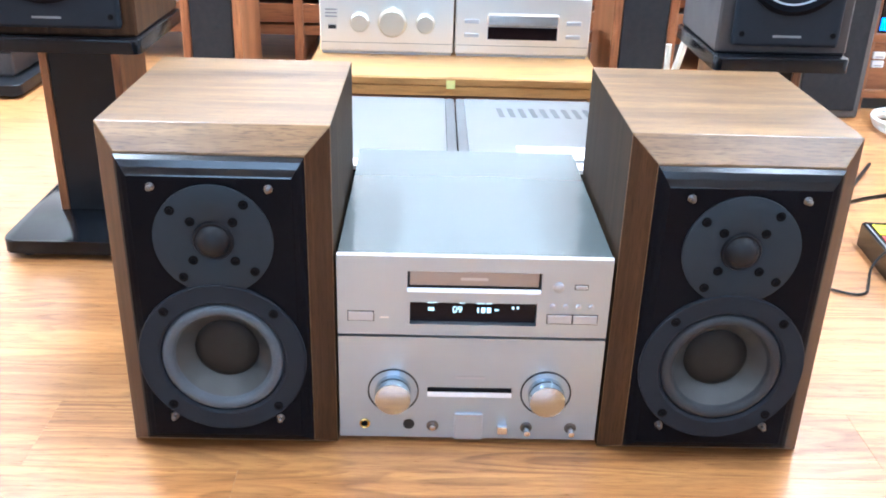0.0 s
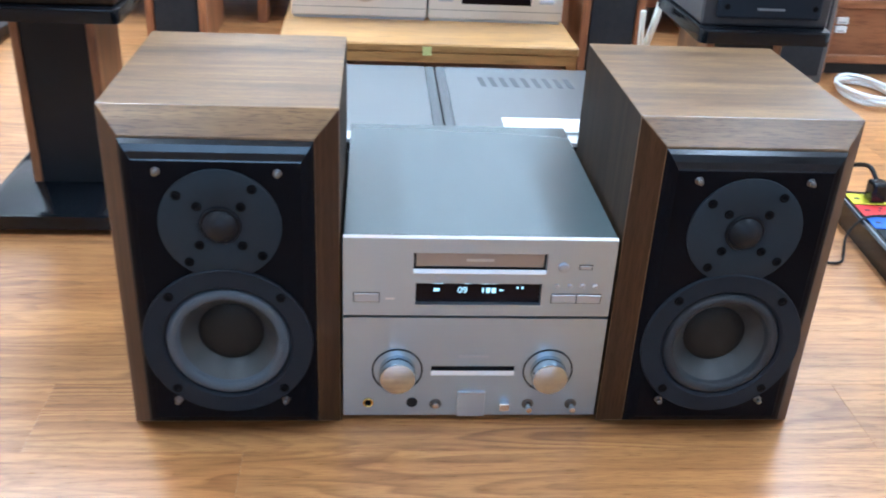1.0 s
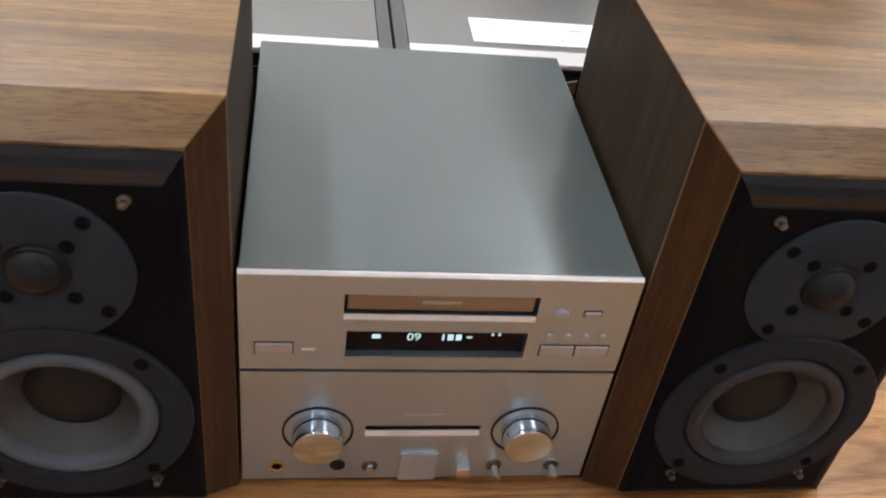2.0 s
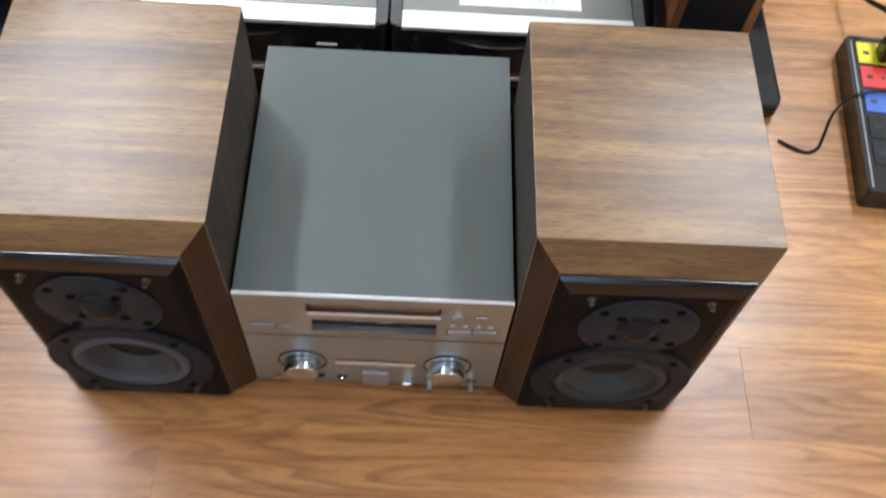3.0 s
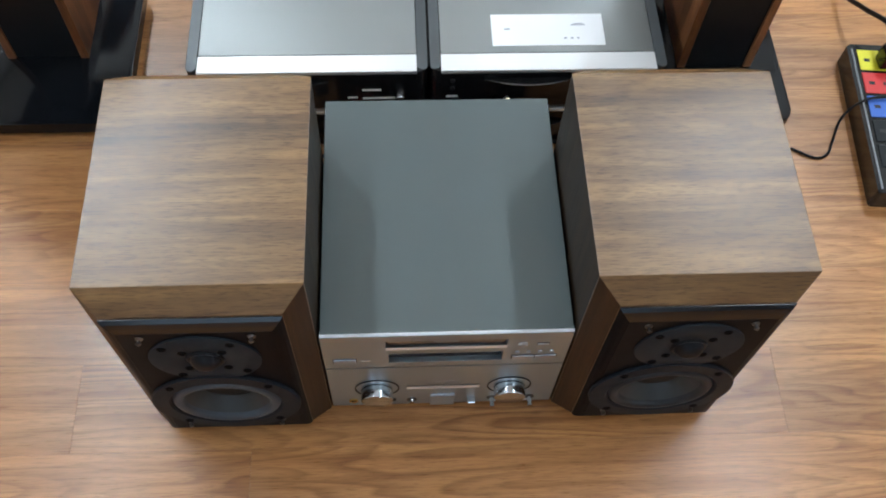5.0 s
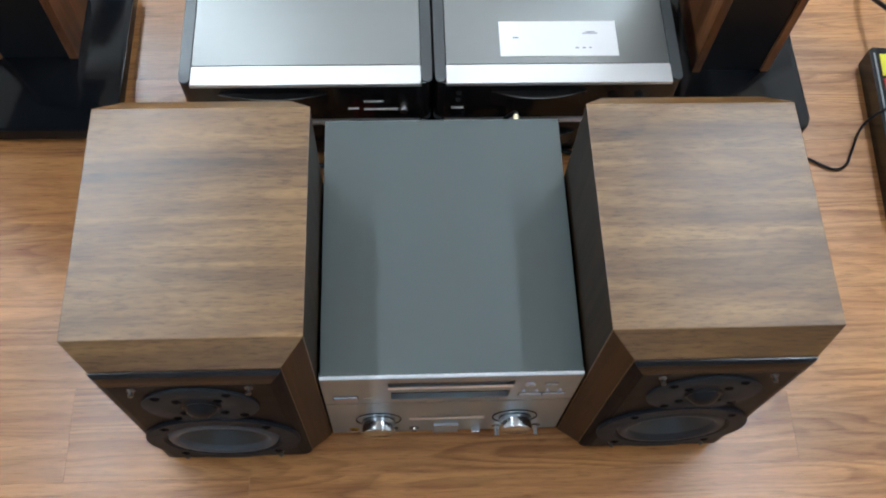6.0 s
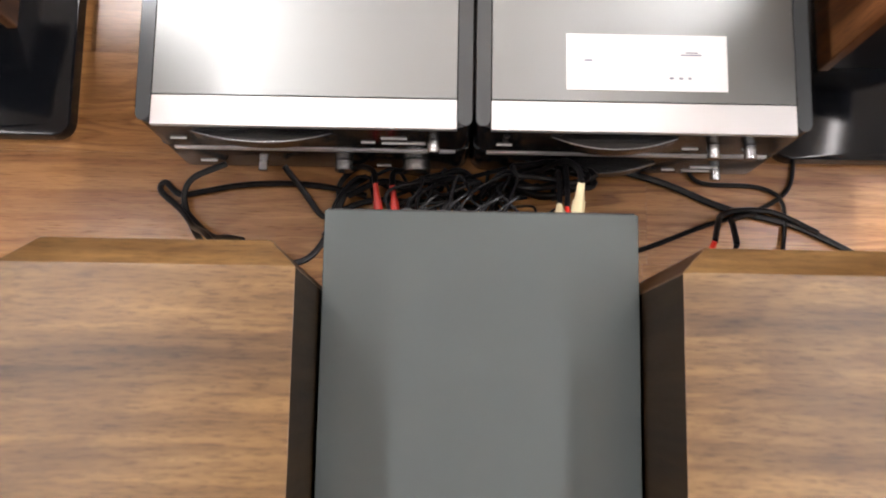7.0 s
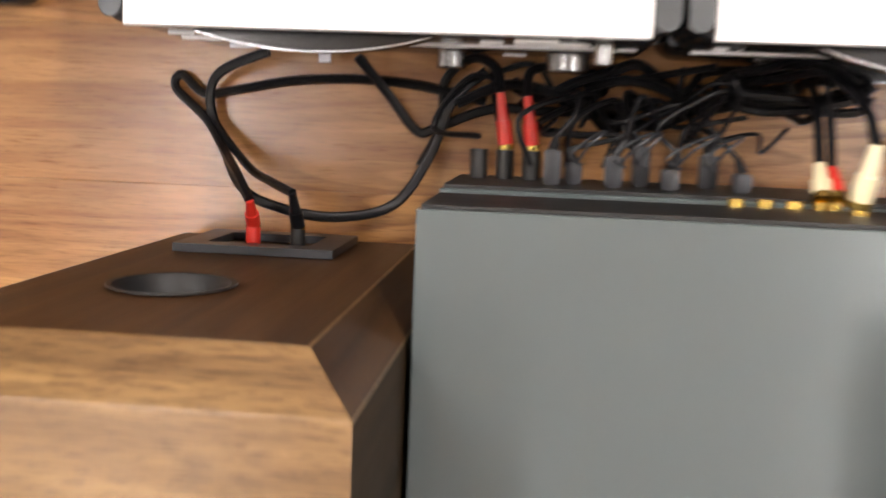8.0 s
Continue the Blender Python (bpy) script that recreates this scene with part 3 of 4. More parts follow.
for bx, bz, bw, bh in ((-0.0465, 0.1632, 0.006, 0.0036), (0.0045, 0.1618, 0.0016, 0.0058), (0.0085, 0.1618, 0.0042, 0.0058), (0.0145, 0.1618, 0.0042, 0.0058), (0.0225, 0.1642, 0.004, 0.0016),
                       (-0.0475, 0.1722, 0.011, 0.0012), (-0.0145, 0.1722, 0.006, 0.0012), (0.0035, 0.1722, 0.008, 0.0012), (0.0135, 0.1722, 0.006, 0.0012), (0.0405, 0.1668, 0.002, 0.0026), (0.0455, 0.1668, 0.002, 0.0026)):
    part("lit_bar", box(bx, bx + bw, 0.0065, 0.0069, bz, bz + bh), M_LED, dsp)


part("printed_bar", box(-0.0965, -0.087, -0.0004, 0.0004, 0.157, 0.1588), M_WHITE, cdp)


def key(x0, x1, z0, z1, d=0.0016):
    part("key_gap", box(x0 - 0.0008, x1 + 0.0008, -0.0003, 0.0004, z0 - 0.0008, z1 + 0.0008), M_DARK, cdp)
    part("key", box(x0, x1, -d, 0.0, z0, z1, 0.0007), M_BTN, cdp, "silver key")


key(-0.129, -0.103, 0.1542, 0.1645)
key(0.103, 0.1155, 0.1948, 0.1992)
key(0.0768, 0.1022, 0.1545, 0.1645)
key(0.1034, 0.1285, 0.1545, 0.1645)
part("round_key", lathe([(0.0062, 0), (0.0062, 0.0003), (0.0055, 0.0004), (0.0053, 0.0022), (0.0046, 0.0026), (0, 0.0026)], (0.086, 0, 0.1965), seg=24), M_BTN, cdp, "", True)
for i in range(4):
    part("small_key", lathe([(0.0026, 0), (0.0026, 0.0018), (0.0021, 0.0022), (0, 0.0022)], (0.0815 + i * 0.0133, 0, 0.1745), seg=14), M_BTN, cdp, "", True)
for fx in (-0.11, 0.11):
    for fy in (0.04, 0.28):
        part("foot", rod((fx, fy, 0.1334), (fx, fy, 0.139), 0.016), M_DARK, cdp, "black rubber foot")
part("rear_panel", box(-0.137, 0.137, 0.3187, 0.3207, 0.141, 0.226), M_DARK, cdp, "black rear panel")
for jx, jz in ((0.033, 0.148), (0.05, 0.146), (0.0655, 0.148), (0.081, 0.146), (0.094, 0.17), (0.0895, 0.14)):
    part("output_socket", rod((jx, 0.3205, jz), (jx, 0.3255, jz), 0.0046), M_GOLD, cdp, "gold plated socket", True)


# ---- black units stacked behind ----
def black_unit(x0, x1, z0, label, top, controls):
    """One flat black component. top: the upper one shows its lid."""
    y0, y1, h = 0.4105, 0.768, 0.0868
    t = thing("hifi_component", ((x0 + x1) / 2, 0.59, z0), label, "hifi component", "black hifi components behind")
    zt = z0 + h
    part("body", slab(x0, x1, y0 + 0.001, y1, z0 + 0.006, zt - 0.002, 0.016, 0.003), M_BLACK, t, "glossy black case", True)
    for sx in (0, 1):
        xa, xb = (x0 + 0.001, x0 + 0.0148) if sx == 0 else (x1 - 0.0148, x1 - 0.001)
        part("side_moulding", slab(xa, xb, y0 + 0.004, y1 - 0.002, zt - 0.0021, zt - 0.0002, 0.006, 0.0012), M_UNIT_EDGE, t, "dark grey moulding")
    part("trim_strip", box(x0 + 0.0155, x1 - 0.0155, y0 - 0.0005, y0 + 0.0295, zt - 0.006, zt + 0.0004, 0.0008), M_STRIP, t, "bright silver trim strip")
    if top:
        part("lid", box(x0 + 0.0158, x1 - 0.0158, y0 + 0.0305, y1 - 0.003, zt - 0.002, zt, 0.0004), M_UNIT_TOP, t, "smooth grey metal lid")
    for fx in (x0 + 0.04, x1 - 0.04):
        for fy in (y0 + 0.04, y1 - 0.04):
            part("foot", rod((fx, fy, z0), (fx, fy, z0 + 0.007), 0.014), M_DARK, t)
    controls(t, x0, x1, y0, z0)
    return t


def round_knob(t, x, y, z, r, ln):
    part("knob", lathe([(r, 0), (r, ln * 0.92), (r * 0.92, ln), (0, ln)], (x, y, z), seg=28), M_KNOB, t, "grey metal knob", True)


def drawer(t, xa, xb, y, z, bulge):
    """A drawer front that bows forward, with a chrome line along its top."""
    bm = bmesh.new()
    rings = []
    for i in range(17):
        u = i / 16
        x = xa + (xb - xa) * u
        yy = y - bulge * (1 - (2 * u - 1) ** 2)
        rings.append([bm.verts.new((x, y + 0.002, z)), bm.verts.new((x, yy, z)), bm.verts.new((x, yy, z + 0.026)), bm.verts.new((x, y + 0.002, z + 0.026))])
    for a, b in zip(rings, rings[1:]):
        for k in range(4):
            bm.faces.new((a[k], b[k], b[(k + 1) % 4], a[(k + 1) % 4]))
    bm.faces.new(rings[0])
    bm.faces.new(rings[-1][::-1])
    d = part("drawer", bm, M_BLACK, t, "bowed glossy black drawer")
    pts = [(xa + (xb - xa) * i / 8, y - bulge * (1 - (i / 4 - 1) ** 2) - 0.0008, z + 0.027) for i in range(9)]
    part("chrome_line", tube(pts, 0.001, 6, 3), M_KNOB, d, "thin chrome line", True)


def marks(t, y, rows):
    for x, z, w in rows:
        part("printed_bar", box(x, x + w, y - 0.0006, y + 0.0012, z, z + 0.0022), M_WHITE, t)


def front_a(t, x0, x1, y, z):
    drawer(t, x0 + 0.05, x0 + 0.19, y, z + 0.04, 0.01)
    marks(t, y, [(x0 + 0.022, z + 0.035, 0.016), (x0 + 0.215, z + 0.03, 0.014), (x0 + 0.236, z + 0.028, 0.045), (x0 + 0.236, z + 0.046, 0.026)])
    round_knob(t, x1 - 0.038, y, z + 0.04, 0.0062, 0.012)


def front_b(t, x0, x1, y, z):
    marks(t, y, [(x0 + 0.03, z + 0.03, 0.018), (x0 + 0.225, z + 0.02, 0.016)])
    part("push_button", box(x0 + 0.094, x0 + 0.104, y - 0.01, y + 0.001, z + 0.022, z + 0.032, 0.0008), M_ALU_EDGE, t, "square silver button")
    round_knob(t, x0 + 0.19, y, z + 0.036, 0.0105, 0.011)
    round_knob(t, x0 + 0.27, y, z + 0.04, 0.0155, 0.012)


def front_c(t, x0, x1, y, z):
    drawer(t, x0 + 0.075, x0 + 0.2, y, z + 0.042, 0.012)
    marks(t, y, [(x0 + 0.024, z + 0.03, 0.016), (x0 + 0.215, z + 0.026, 0.016), (x0 + 0.244, z + 0.03, 0.008), (x0 + 0.276, z + 0.028, 0.01)])
    round_knob(t, x1 - 0.085, y, z + 0.044, 0.0065, 0.014)
    round_knob(t, x1 - 0.048, y, z + 0.044, 0.0065, 0.014)
    for sz in (0.05, 0.066):
        part("indicator", rod((x0 + 0.032, y + 0.001, z + sz), (x0 + 0.032, y - 0.002, z + sz), 0.003), M_DARK, t)


def front_d(t, x0, x1, y, z):
    drawer(t, x0 + 0.06, x0 + 0.2, y, z + 0.03, 0.012)
    marks(t, y, [(x0 + 0.215, z + 0.024, 0.014), (x0 + 0.238, z + 0.02, 0.04), (x0 + 0.244, z + 0.036, 0.03)])
    round_knob(t, x1 - 0.055, y, z + 0.034, 0.006, 0.013)


black_unit(-0.3335, -0.0065, 0.0, "black hifi component with two silver knobs, on the floor", False, front_b)
black_unit(-0.3335, -0.0065, 0.0872, "black hifi component with grey lid, stacked on another", True, front_a)
black_unit(-0.0045, 0.3225, 0.0, "black hifi component with bowed drawer, on the floor", False, front_d)
cu = black_unit(-0.0045, 0.3225, 0.0872, "black hifi component with vented grey lid, stacked on another", True, front_c)
for i in range(9):
    vx = 0.068 + i * 0.0185
    bm = bmesh.new()
    q = [bm.verts.new(p) for p in ((vx, 0.66, 0.1741), (vx + 0.009, 0.66, 0.1741), (vx + 0.005, 0.71, 0.1741), (vx - 0.004, 0.71, 0.1741))]
    f = bm.faces.new(q)
    r = bmesh.ops.extrude_face_region(bm, geom=[f])
    bmesh.ops.translate(bm, verts=[g for g in r["geom"] if isinstance(g, bmesh.types.BMVert)], vec=(0, 0, 0.0004))
    part("vent_slot", bm, M_VENT, cu)

pp = thing("paper_sheet", (0.162, 0.481, 0.1745), "white paper slip with faint print, lying on the lid", "paper")
part("sheet", box(0.0835, 0.2405, 0.452, 0.509, 0.1744, 0.1749), M_PAPER, pp)
for xa, ya, w, d in ((0.101, 0.481, 0.008, 0.002), (0.195, 0.488, 0.02, 0.0014), (0.2, 0.4905, 0.012, 0.0012), (0.184, 0.464, 0.004, 0.002), (0.193, 0.464, 0.004, 0.002), (0.202, 0.464, 0.003, 0.002)):
    part("printed_mark", box(xa, xa + w, ya, ya + d, 0.1748, 0.1751), M_INK, pp)


# ---- loudspeaker stands and the loudspeakers on them ----
def stand(bx0, bx1, by0, by1, px0, px1, py0, py1, tx0, tx1, ty0, ty1, zt, label):
    t = thing("speaker_stand", ((bx0 + bx1) / 2, (by0 + by1) / 2, 0), label, "speaker stand", "speaker stands")
    part("base_plate", slab(bx0, bx1, by0, by1, 0.011, 0.032, 0.02, 0.003), M_PIANO, t, "glossy black base plate", True)
    for fx in (bx0 + 0.03, bx1 - 0.03):
        for fy in (by0 + 0.03, by1 - 0.03):
            part("foot", rod((fx, fy, 0.0), (fx, fy, 0.0115), 0.012), M_DARK, t)
    part("core", box(px0 + 0.0125, px1 - 0.0125, py0 + 0.004, py1 - 0.004, 0.0318, zt - 0.02), M_SATIN, t, "black column core")
    for xa in (px0, px1 - 0.0125):
        part("cheek", box(xa, xa + 0.0125, py0, py1, 0.0318, zt - 0.02, 0.001), M_ROSE_Z, t, "rosewood side cheek")
    part("top_plate", slab(tx0, tx1, ty0, ty1, zt - 0.0202, zt, 0.012, 0.003), M_PIANO, t, "glossy black top plate", True)
    return t


stand(-0.69, -0.452, 0.436, 0.715, -0.642, -0.520, 0.560, 0.690, -0.72, -0.456, 0.458, 0.70, 0.333, "black and rosewood speaker stand on the floor")
stand(0.335, 0.5515, 0.424, 0.70, 0.388, 0.505, 0.527, 0.665, 0.351, 0.545, 0.458, 0.69, 0.331, "black and rosewood speaker stand beside the hifi stack")


def stand_speaker(x0, x1, y0, y1, z0, wz, wr, label, cone):
    t = thing("stand_speaker", ((x0 + x1) / 2, (y0 + y1) / 2, z0), label, "speaker", "speakers on stands")
    h = 0.36
    part("cabinet", box(x0, x1, y0, y1, z0, z0 + h, 0.003), M_WAL_Z if x0 < 0 else M_EBONY, t)
    cx = (x0 + x1) / 2
    part("baffle", box(x0 + 0.018, x1 - 0.018, y0 - 0.0135, y0 - 0.0004, z0 + 0.012, z0 + h - 0.012, 0.006, seg=3), M_FRAME, t, "dark grey moulded front")
    wo = part("woofer", lathe([(wr, 0.0), (wr, 0.004), (wr - 0.006, 0.006), (wr - 0.012, 0.004), (wr - 0.014, 0.0)], (cx, y0 - 0.0135, wz), seg=48), M_BAFFLE, t, "", True)
    part("cone", lathe([(wr - 0.013, 0.001), (wr * 0.45, -0.008), (wr * 0.4, -0.004), (0, 0.002)], (cx, y0 - 0.0135, wz), seg=48), cone, wo, "", True)
    part("printed_bar", box(cx - 0.02, cx + 0.02, y0 - 0.0145, y0 - 0.0125, z0 + 0.026, z0 + 0.029), M_GREYBOX, t)
    for sx in (x0 + 0.03, x1 - 0.03):
        part("screw", lathe([(0.004, 0), (0.004, 0.001), (0, 0.001)], (sx, y0 - 0.0135, z0 + 0.03), seg=12), M_HOLE, t)
    return t


stand_speaker(-0.70, -0.463, 0.478, 0.70, 0.3332, 0.465, 0.085, "walnut speaker with dark front, standing on a stand", M_FRAME)
stand_speaker(0.357, 0.546, 0.484, 0.68, 0.3312, 0.462, 0.074, "dark grey speaker with silver cone, standing on a stand", M_BTN)

# ---- low pine bench with silver components ----
bench = thing("low_bench", (0, 1.2, 0), "low pale pine bench behind the hifi stack", "bench")
part("top", box(-0.292, 0.285, 0.92, 1.5, 0.153, 0.171, 0.003), M_PINE, bench)
part("apron", box(-0.285, 0.278, 0.9205, 0.945, 0.135, 0.1528), M_PINE, bench)
for lx in (-0.288, 0.262):
    for ly in (0.925, 1.47):
        part("leg", box(lx, lx + 0.02, ly, ly + 0.025, 0.0, 0.1529, 0.001), M_PINE, bench)
part("lower_shelf", box(-0.266, 0.26, 0.96, 1.49, 0.03, 0.045), M_SHELF, bench)
tagged(part("sticker", box(-0.018, -0.001, 0.9185, 0.9198, 0.149, 0.1655), M_TAG, bench, "pale green price sticker"))


def bench_component(x0, x1, label, kind):
    t = thing("silver_component", ((x0 + x1) / 2, 1.25, 0.171), label, "hifi component", "silver components on the bench")
    part("body", box(x0 + 0.001, x1 - 0.001, 1.108, 1.44, 0.177, 0.292, 0.002), M_COVER, t)
    fp = part("faceplate", box(x0, x1, 1.096, 1.108, 0.176, 0.294, 0.002), M_SILVERFACE, t, "champagne silver faceplate")
    part("plinth", box(x0 + 0.004, x1 - 0.004, 1.1, 1.43, 0.171, 0.1762), M_BTN, t)
    part("groove", box(x0 + 0.003, x1 - 0.003, 1.0953, 1.0965, 0.1942, 0.1954), M_GREYBOX, t)
    cx = (x0 + x1) / 2
    if kind == "amp":
        for kx, r in ((-0.055, 0.0185), (0.012, 0.028), (0.08, 0.0185)):
            part("knob", lathe([(r * 1.1, 0), (r * 1.1, 0.002), (r, 0.003), (r, 0.018), (r * 0.9, 0.02), (0, 0.02)], (cx + kx, 1.096, 0.238), seg=36), M_SATIN_KNOB, t, "round metal knob", True)
        part("switch", box(x0 + 0.018, x0 + 0.034, 1.0945, 1.0965, 0.222, 0.23), M_DARK, t)
        for i in range(3):
            part("printed_bar", box(x0 + 0.012, x0 + 0.036, 1.0952, 1.0964, 0.246 + i * 0.007, 0.2485 + i * 0.007), M_GREYBOX, t)
    else:
        part("tray", box(cx - 0.075, cx + 0.075, 1.087, 1.0965, 0.236, 0.262, 0.004), M_ALU_EDGE, t, "bright disc tray front")
        part("display", box(cx - 0.072, cx + 0.072, 1.0945, 1.0965, 0.208, 0.234), M_GLASS, t, "dark display")
        for sx in (-1, 1):
            for z in (0.212, 0.24):
                part("key", box(cx + sx * 0.105 - 0.015, cx + sx * 0.105 + 0.015, 1.0935, 1.0965, z, z + 0.008, 0.001), M_BTN, t)
    return t


bench_component(-0.279, -0.0035, "silver amplifier with three knobs, on the pine bench", "amp")
bench_component(0.0005, 0.279, "silver disc player with dark display, on the pine bench", "player")


# ---- tall loudspeakers beside the bench ----
def tower(x0, x1, y0, label):
    t = thing("tower_speaker", ((x0 + x1) / 2, y0 + 0.13, 0), label, "tower speaker", "tower speakers")
    part("body", box(x0 + 0.02, x1 - 0.02, y0 + 0.012, y0 + 0.26, 0, 0.95, 0.003), M_SATIN, t)
    for xa in (x0, x1 - 0.0198):
        part("cheek", box(xa, xa + 0.0198, y0, y0 + 0.26, 0, 0.95, 0.003), M_SHELF_Z, t, "brown wooden side cheek")
    part("grille", box(x0 + 0.021, x1 - 0.021, y0 + 0.002, y0 + 0.0115, 0.03, 0.93, 0.003), M_GRILLE, t, "black cloth grille")


tower(-0.655, -0.51, 1.44, "slim tower speaker with black grille, on the floor")
tower(0.355, 0.50, 1.25, "slim tower speaker with black grille, beside the bench")

# ---- brown wall shelf ----
sh = thing("wall_shelf", (0.1, 1.95, 0), "long brown wooden shelf along the wall", "shelf")
part("back", box(-1.0, 0.78, 2.2, 2.22, 0.06, 0.46), M_SHELF, sh)
for z in (0.07, 0.17, 0.43):
    part("board", box(-1.0, 0.78, 1.72, 2.2, z, z + 0.028, 0.002), M_SHELF, sh)
for z in (0.105, 0.21):
    part("rail", box(-0.98, 0.76, 1.712, 1.73, z, z + 0.05, 0.002), M_SHELF, sh)
for x in (-1.0, -0.42, 0.2, 0.755):
    part("upright", box(x, x + 0.025, 1.7, 2.2, 0.0, 0.46, 0.002), M_SHELF_Z, sh)

# ---- things at the sides ----
gc = thing("charcoal_cabinet", (0.9, 1.45, 0), "tall charcoal speaker cabinet standing on the floor", "speaker")
part("body", box(0.80, 0.965, 1.29, 1.62, 0.0, 0.85, 0.004), M_CHAR, gc)
part("front", box(0.815, 0.95, 1.282, 1.2895, 0.02, 0.83, 0.002), M_GRILLE, gc)

rk = thing("brown_rack", (1.3, 1.6, 0), "brown wooden rack with equipment, standing on the floor", "rack")
for z in (0.03, 0.165, 0.45):
    part("board", box(0.985, 1.7, 1.362, 1.85, z, z + 0.02, 0.002), M_SHELF, rk)
for x in (0.985, 1.68):
    part("side", box(x, x + 0.02, 1.364, 1.84, 0.0, 0.6, 0.002), M_SHELF_Z, rk)
part("front_panel", box(1.006, 1.679, 1.37, 1.385, 0.051, 0.1645), M_SHELF, rk)
part("plinth", box(1.006, 1.679, 1.38, 1.4, 0.0, 0.0295), M_DARK, rk)

for z0 in (0.105, 0.126):
    wb = thing("white_socket", (1.02, 1.365, z0), "small white socket on the rack's front", "socket", "white sockets")
    part("plate", box(1.0065, 1.036, 1.3615, 1.3698, z0, z0 + 0.0165, 0.0015), M_WHITE, wb)
    part("slot", box(1.012, 1.03, 1.361, 1.3616, z0 + 0.004, z0 + 0.006), M_GREYBOX, wb)
bd = thing("black_device", (1.15, 1.5, 0.185), "black device with a blue lit display on the rack", "device")
part("case", box(1.008, 1.35, 1.372, 1.65, 0.1852, 0.27, 0.004), M_BLACK, bd)
part("display", box(1.012, 1.075, 1.3695, 1.3718, 0.192, 0.222), M_BLUE_LED, bd, "blue lit display")

coil = thing("cable_coil", (1.03, 1.22, 0), "white cable coiled on the floor", "cable")
pts = []
for i in range(33):
    a = 2 * math.pi * i / 11
    pts.append((1.03 + (0.06 + 0.004 * math.sin(i)) * math.cos(a), 1.19 + (0.095 + 0.004 * math.cos(2 * i)) * math.sin(a), 0.007 + 0.0028 * (i // 4)))
part("loop", tube(pts, 0.005, 8, 4), M_WHITE, coil, "", True)

for pts, r in (([(0.44, 1.04, 0.007), (0.432, 1.01, 0.09), (0.424, 1.0, 0.17), (0.422, 1.0, 0.228)], 0.006), ([(0.425, 1.06, 0.008), (0.436, 1.02, 0.13), (0.446, 1.0, 0.2), (0.455, 1.0, 0.245)], 0.0075)):
    wc = thing("white_cable", pts[0], "white cable rising behind the speaker stand", "cable", "white cables")
    part("lead", tube(pts, r), M_CREAM_PALE, wc, "", True)

wp = thing("white_plug", (-0.33, 1.62, 0), "small white plug lying on the floor", "plug")
part("body", box(-0.345, -0.315, 1.61, 1.635, 0.0, 0.018, 0.004, seg=2), M_WHITE, wp)

lb = thing("floor_stand", (-1.18, 1.42, 0), "low black floor stand carrying a grey case", "floor stand")
part("plate", slab(-1.36, -1.0, 1.28, 1.62, 0.008, 0.032, 0.02, 0.003), M_SATIN, lb)
for fx in (-1.33, -1.03):
    for fy in (1.31, 1.59):
        part("foot", rod((fx, fy, 0), (fx, fy, 0.009), 0.012), M_DARK, lb)
gb = thing("equipment_case", (-1.15, 1.45, 0.032), "black equipment case standing on the black base", "case")
part("shell", box(-1.3, -1.04, 1.36, 1.56, 0.032, 0.09, 0.006, seg=2), M_EBONY, gb)
part("lid", box(-1.305, -1.035, 1.355, 1.565, 0.0902, 0.115, 0.006, seg=2), M_SATIN, gb)

# ---- power strip ----
ps = thing("power_strip", (0.68, 0.4, 0), "black power strip with coloured socket plates, on the floor", "power strip")
# the strip runs along its own y axis and is turned a little
body = part("body", slab(0.653, 0.735, 0.285, 0.565, 0.0, 0.038, 0.006, 0.004), M_BLACK, ps, "black plastic body")
SOCKETS = [M_YEL, M_REDP, M_BLU, M_SATIN, M_SATIN]
for i, mm in enumerate(SOCKETS):
    y1 = 0.553 - i * 0.0455
    so = part("socket_plate", box(0.667, 0.724, y1 - 0.0405, y1, 0.0378, 0.0396, 0.0008), mm, ps, "coloured socket plate" if i < 3 else "")
    for dx, dw in ((0.008, 0.009), (0.03, 0.004), (0.044, 0.004)):
        part("slot", box(0.667 + dx, 0.667 + dx + dw, y1 - 0.024, y1 - 0.018, 0.0394, 0.0399), M_DARK, so)
    part("slot", box(0.667 + 0.0355, 0.667 + 0.0405, y1 - 0.014, y1 - 0.009, 0.0394, 0.0399), M_DARK, so)
part("rail", box(0.6585, 0.6615, 0.292, 0.555, 0.0375, 0.0388, 0.0005), M_GREYBOX, ps, "thin pale rail")
ps.matrix_basis = pose(0.68, 0.4, 0, 0, 0, -4.5)

pl = thing("power_plug", (0.717, 0.53, 0.04), "black plug in the yellow socket", "plug")
part("body", box(0.702, 0.73, 0.51, 0.538, 0.0398, 0.075, 0.005, seg=2), M_BLACK, pl)
part("lead", tube([(0.716, 0.528, 0.07), (0.713, 0.565, 0.085), (0.7, 0.62, 0.06), (0.7, 0.7, 0.02), (0.75, 0.8, 0.005), (0.85, 0.95, 0.005)], 0.004), M_CABLE, pl, "", True)

# ---- cables ----


def cable(pts, r, label="black cable lying on the floor", flat=1.0, name="cable"):
    t = thing(name, (pts[0][0], pts[0][1], 0), label, "cable", "black cables on the floor")
    part("lead", tube(pts, r * 0.8, 8, 6, None, flat), M_CABLE, t, "", True)
    return t


def plug(p, q, mat, label, r=0.0048):
    t = thing("cable_plug", p, label, "plug", "cable plugs")
    p, q = Vector(p), Vector(q)
    m = p.lerp(q, 0.45)
    part("sleeve", rod(p, m, r), mat, t, "", True)
    part("grip", rod(m, q, r * 0.8, r * 0.55), mat, t, "", True)
    part("collar", rod(p - (q - p).normalized() * 0.004, p, r * 1.05), M_GOLD, t, "", True)
    return t


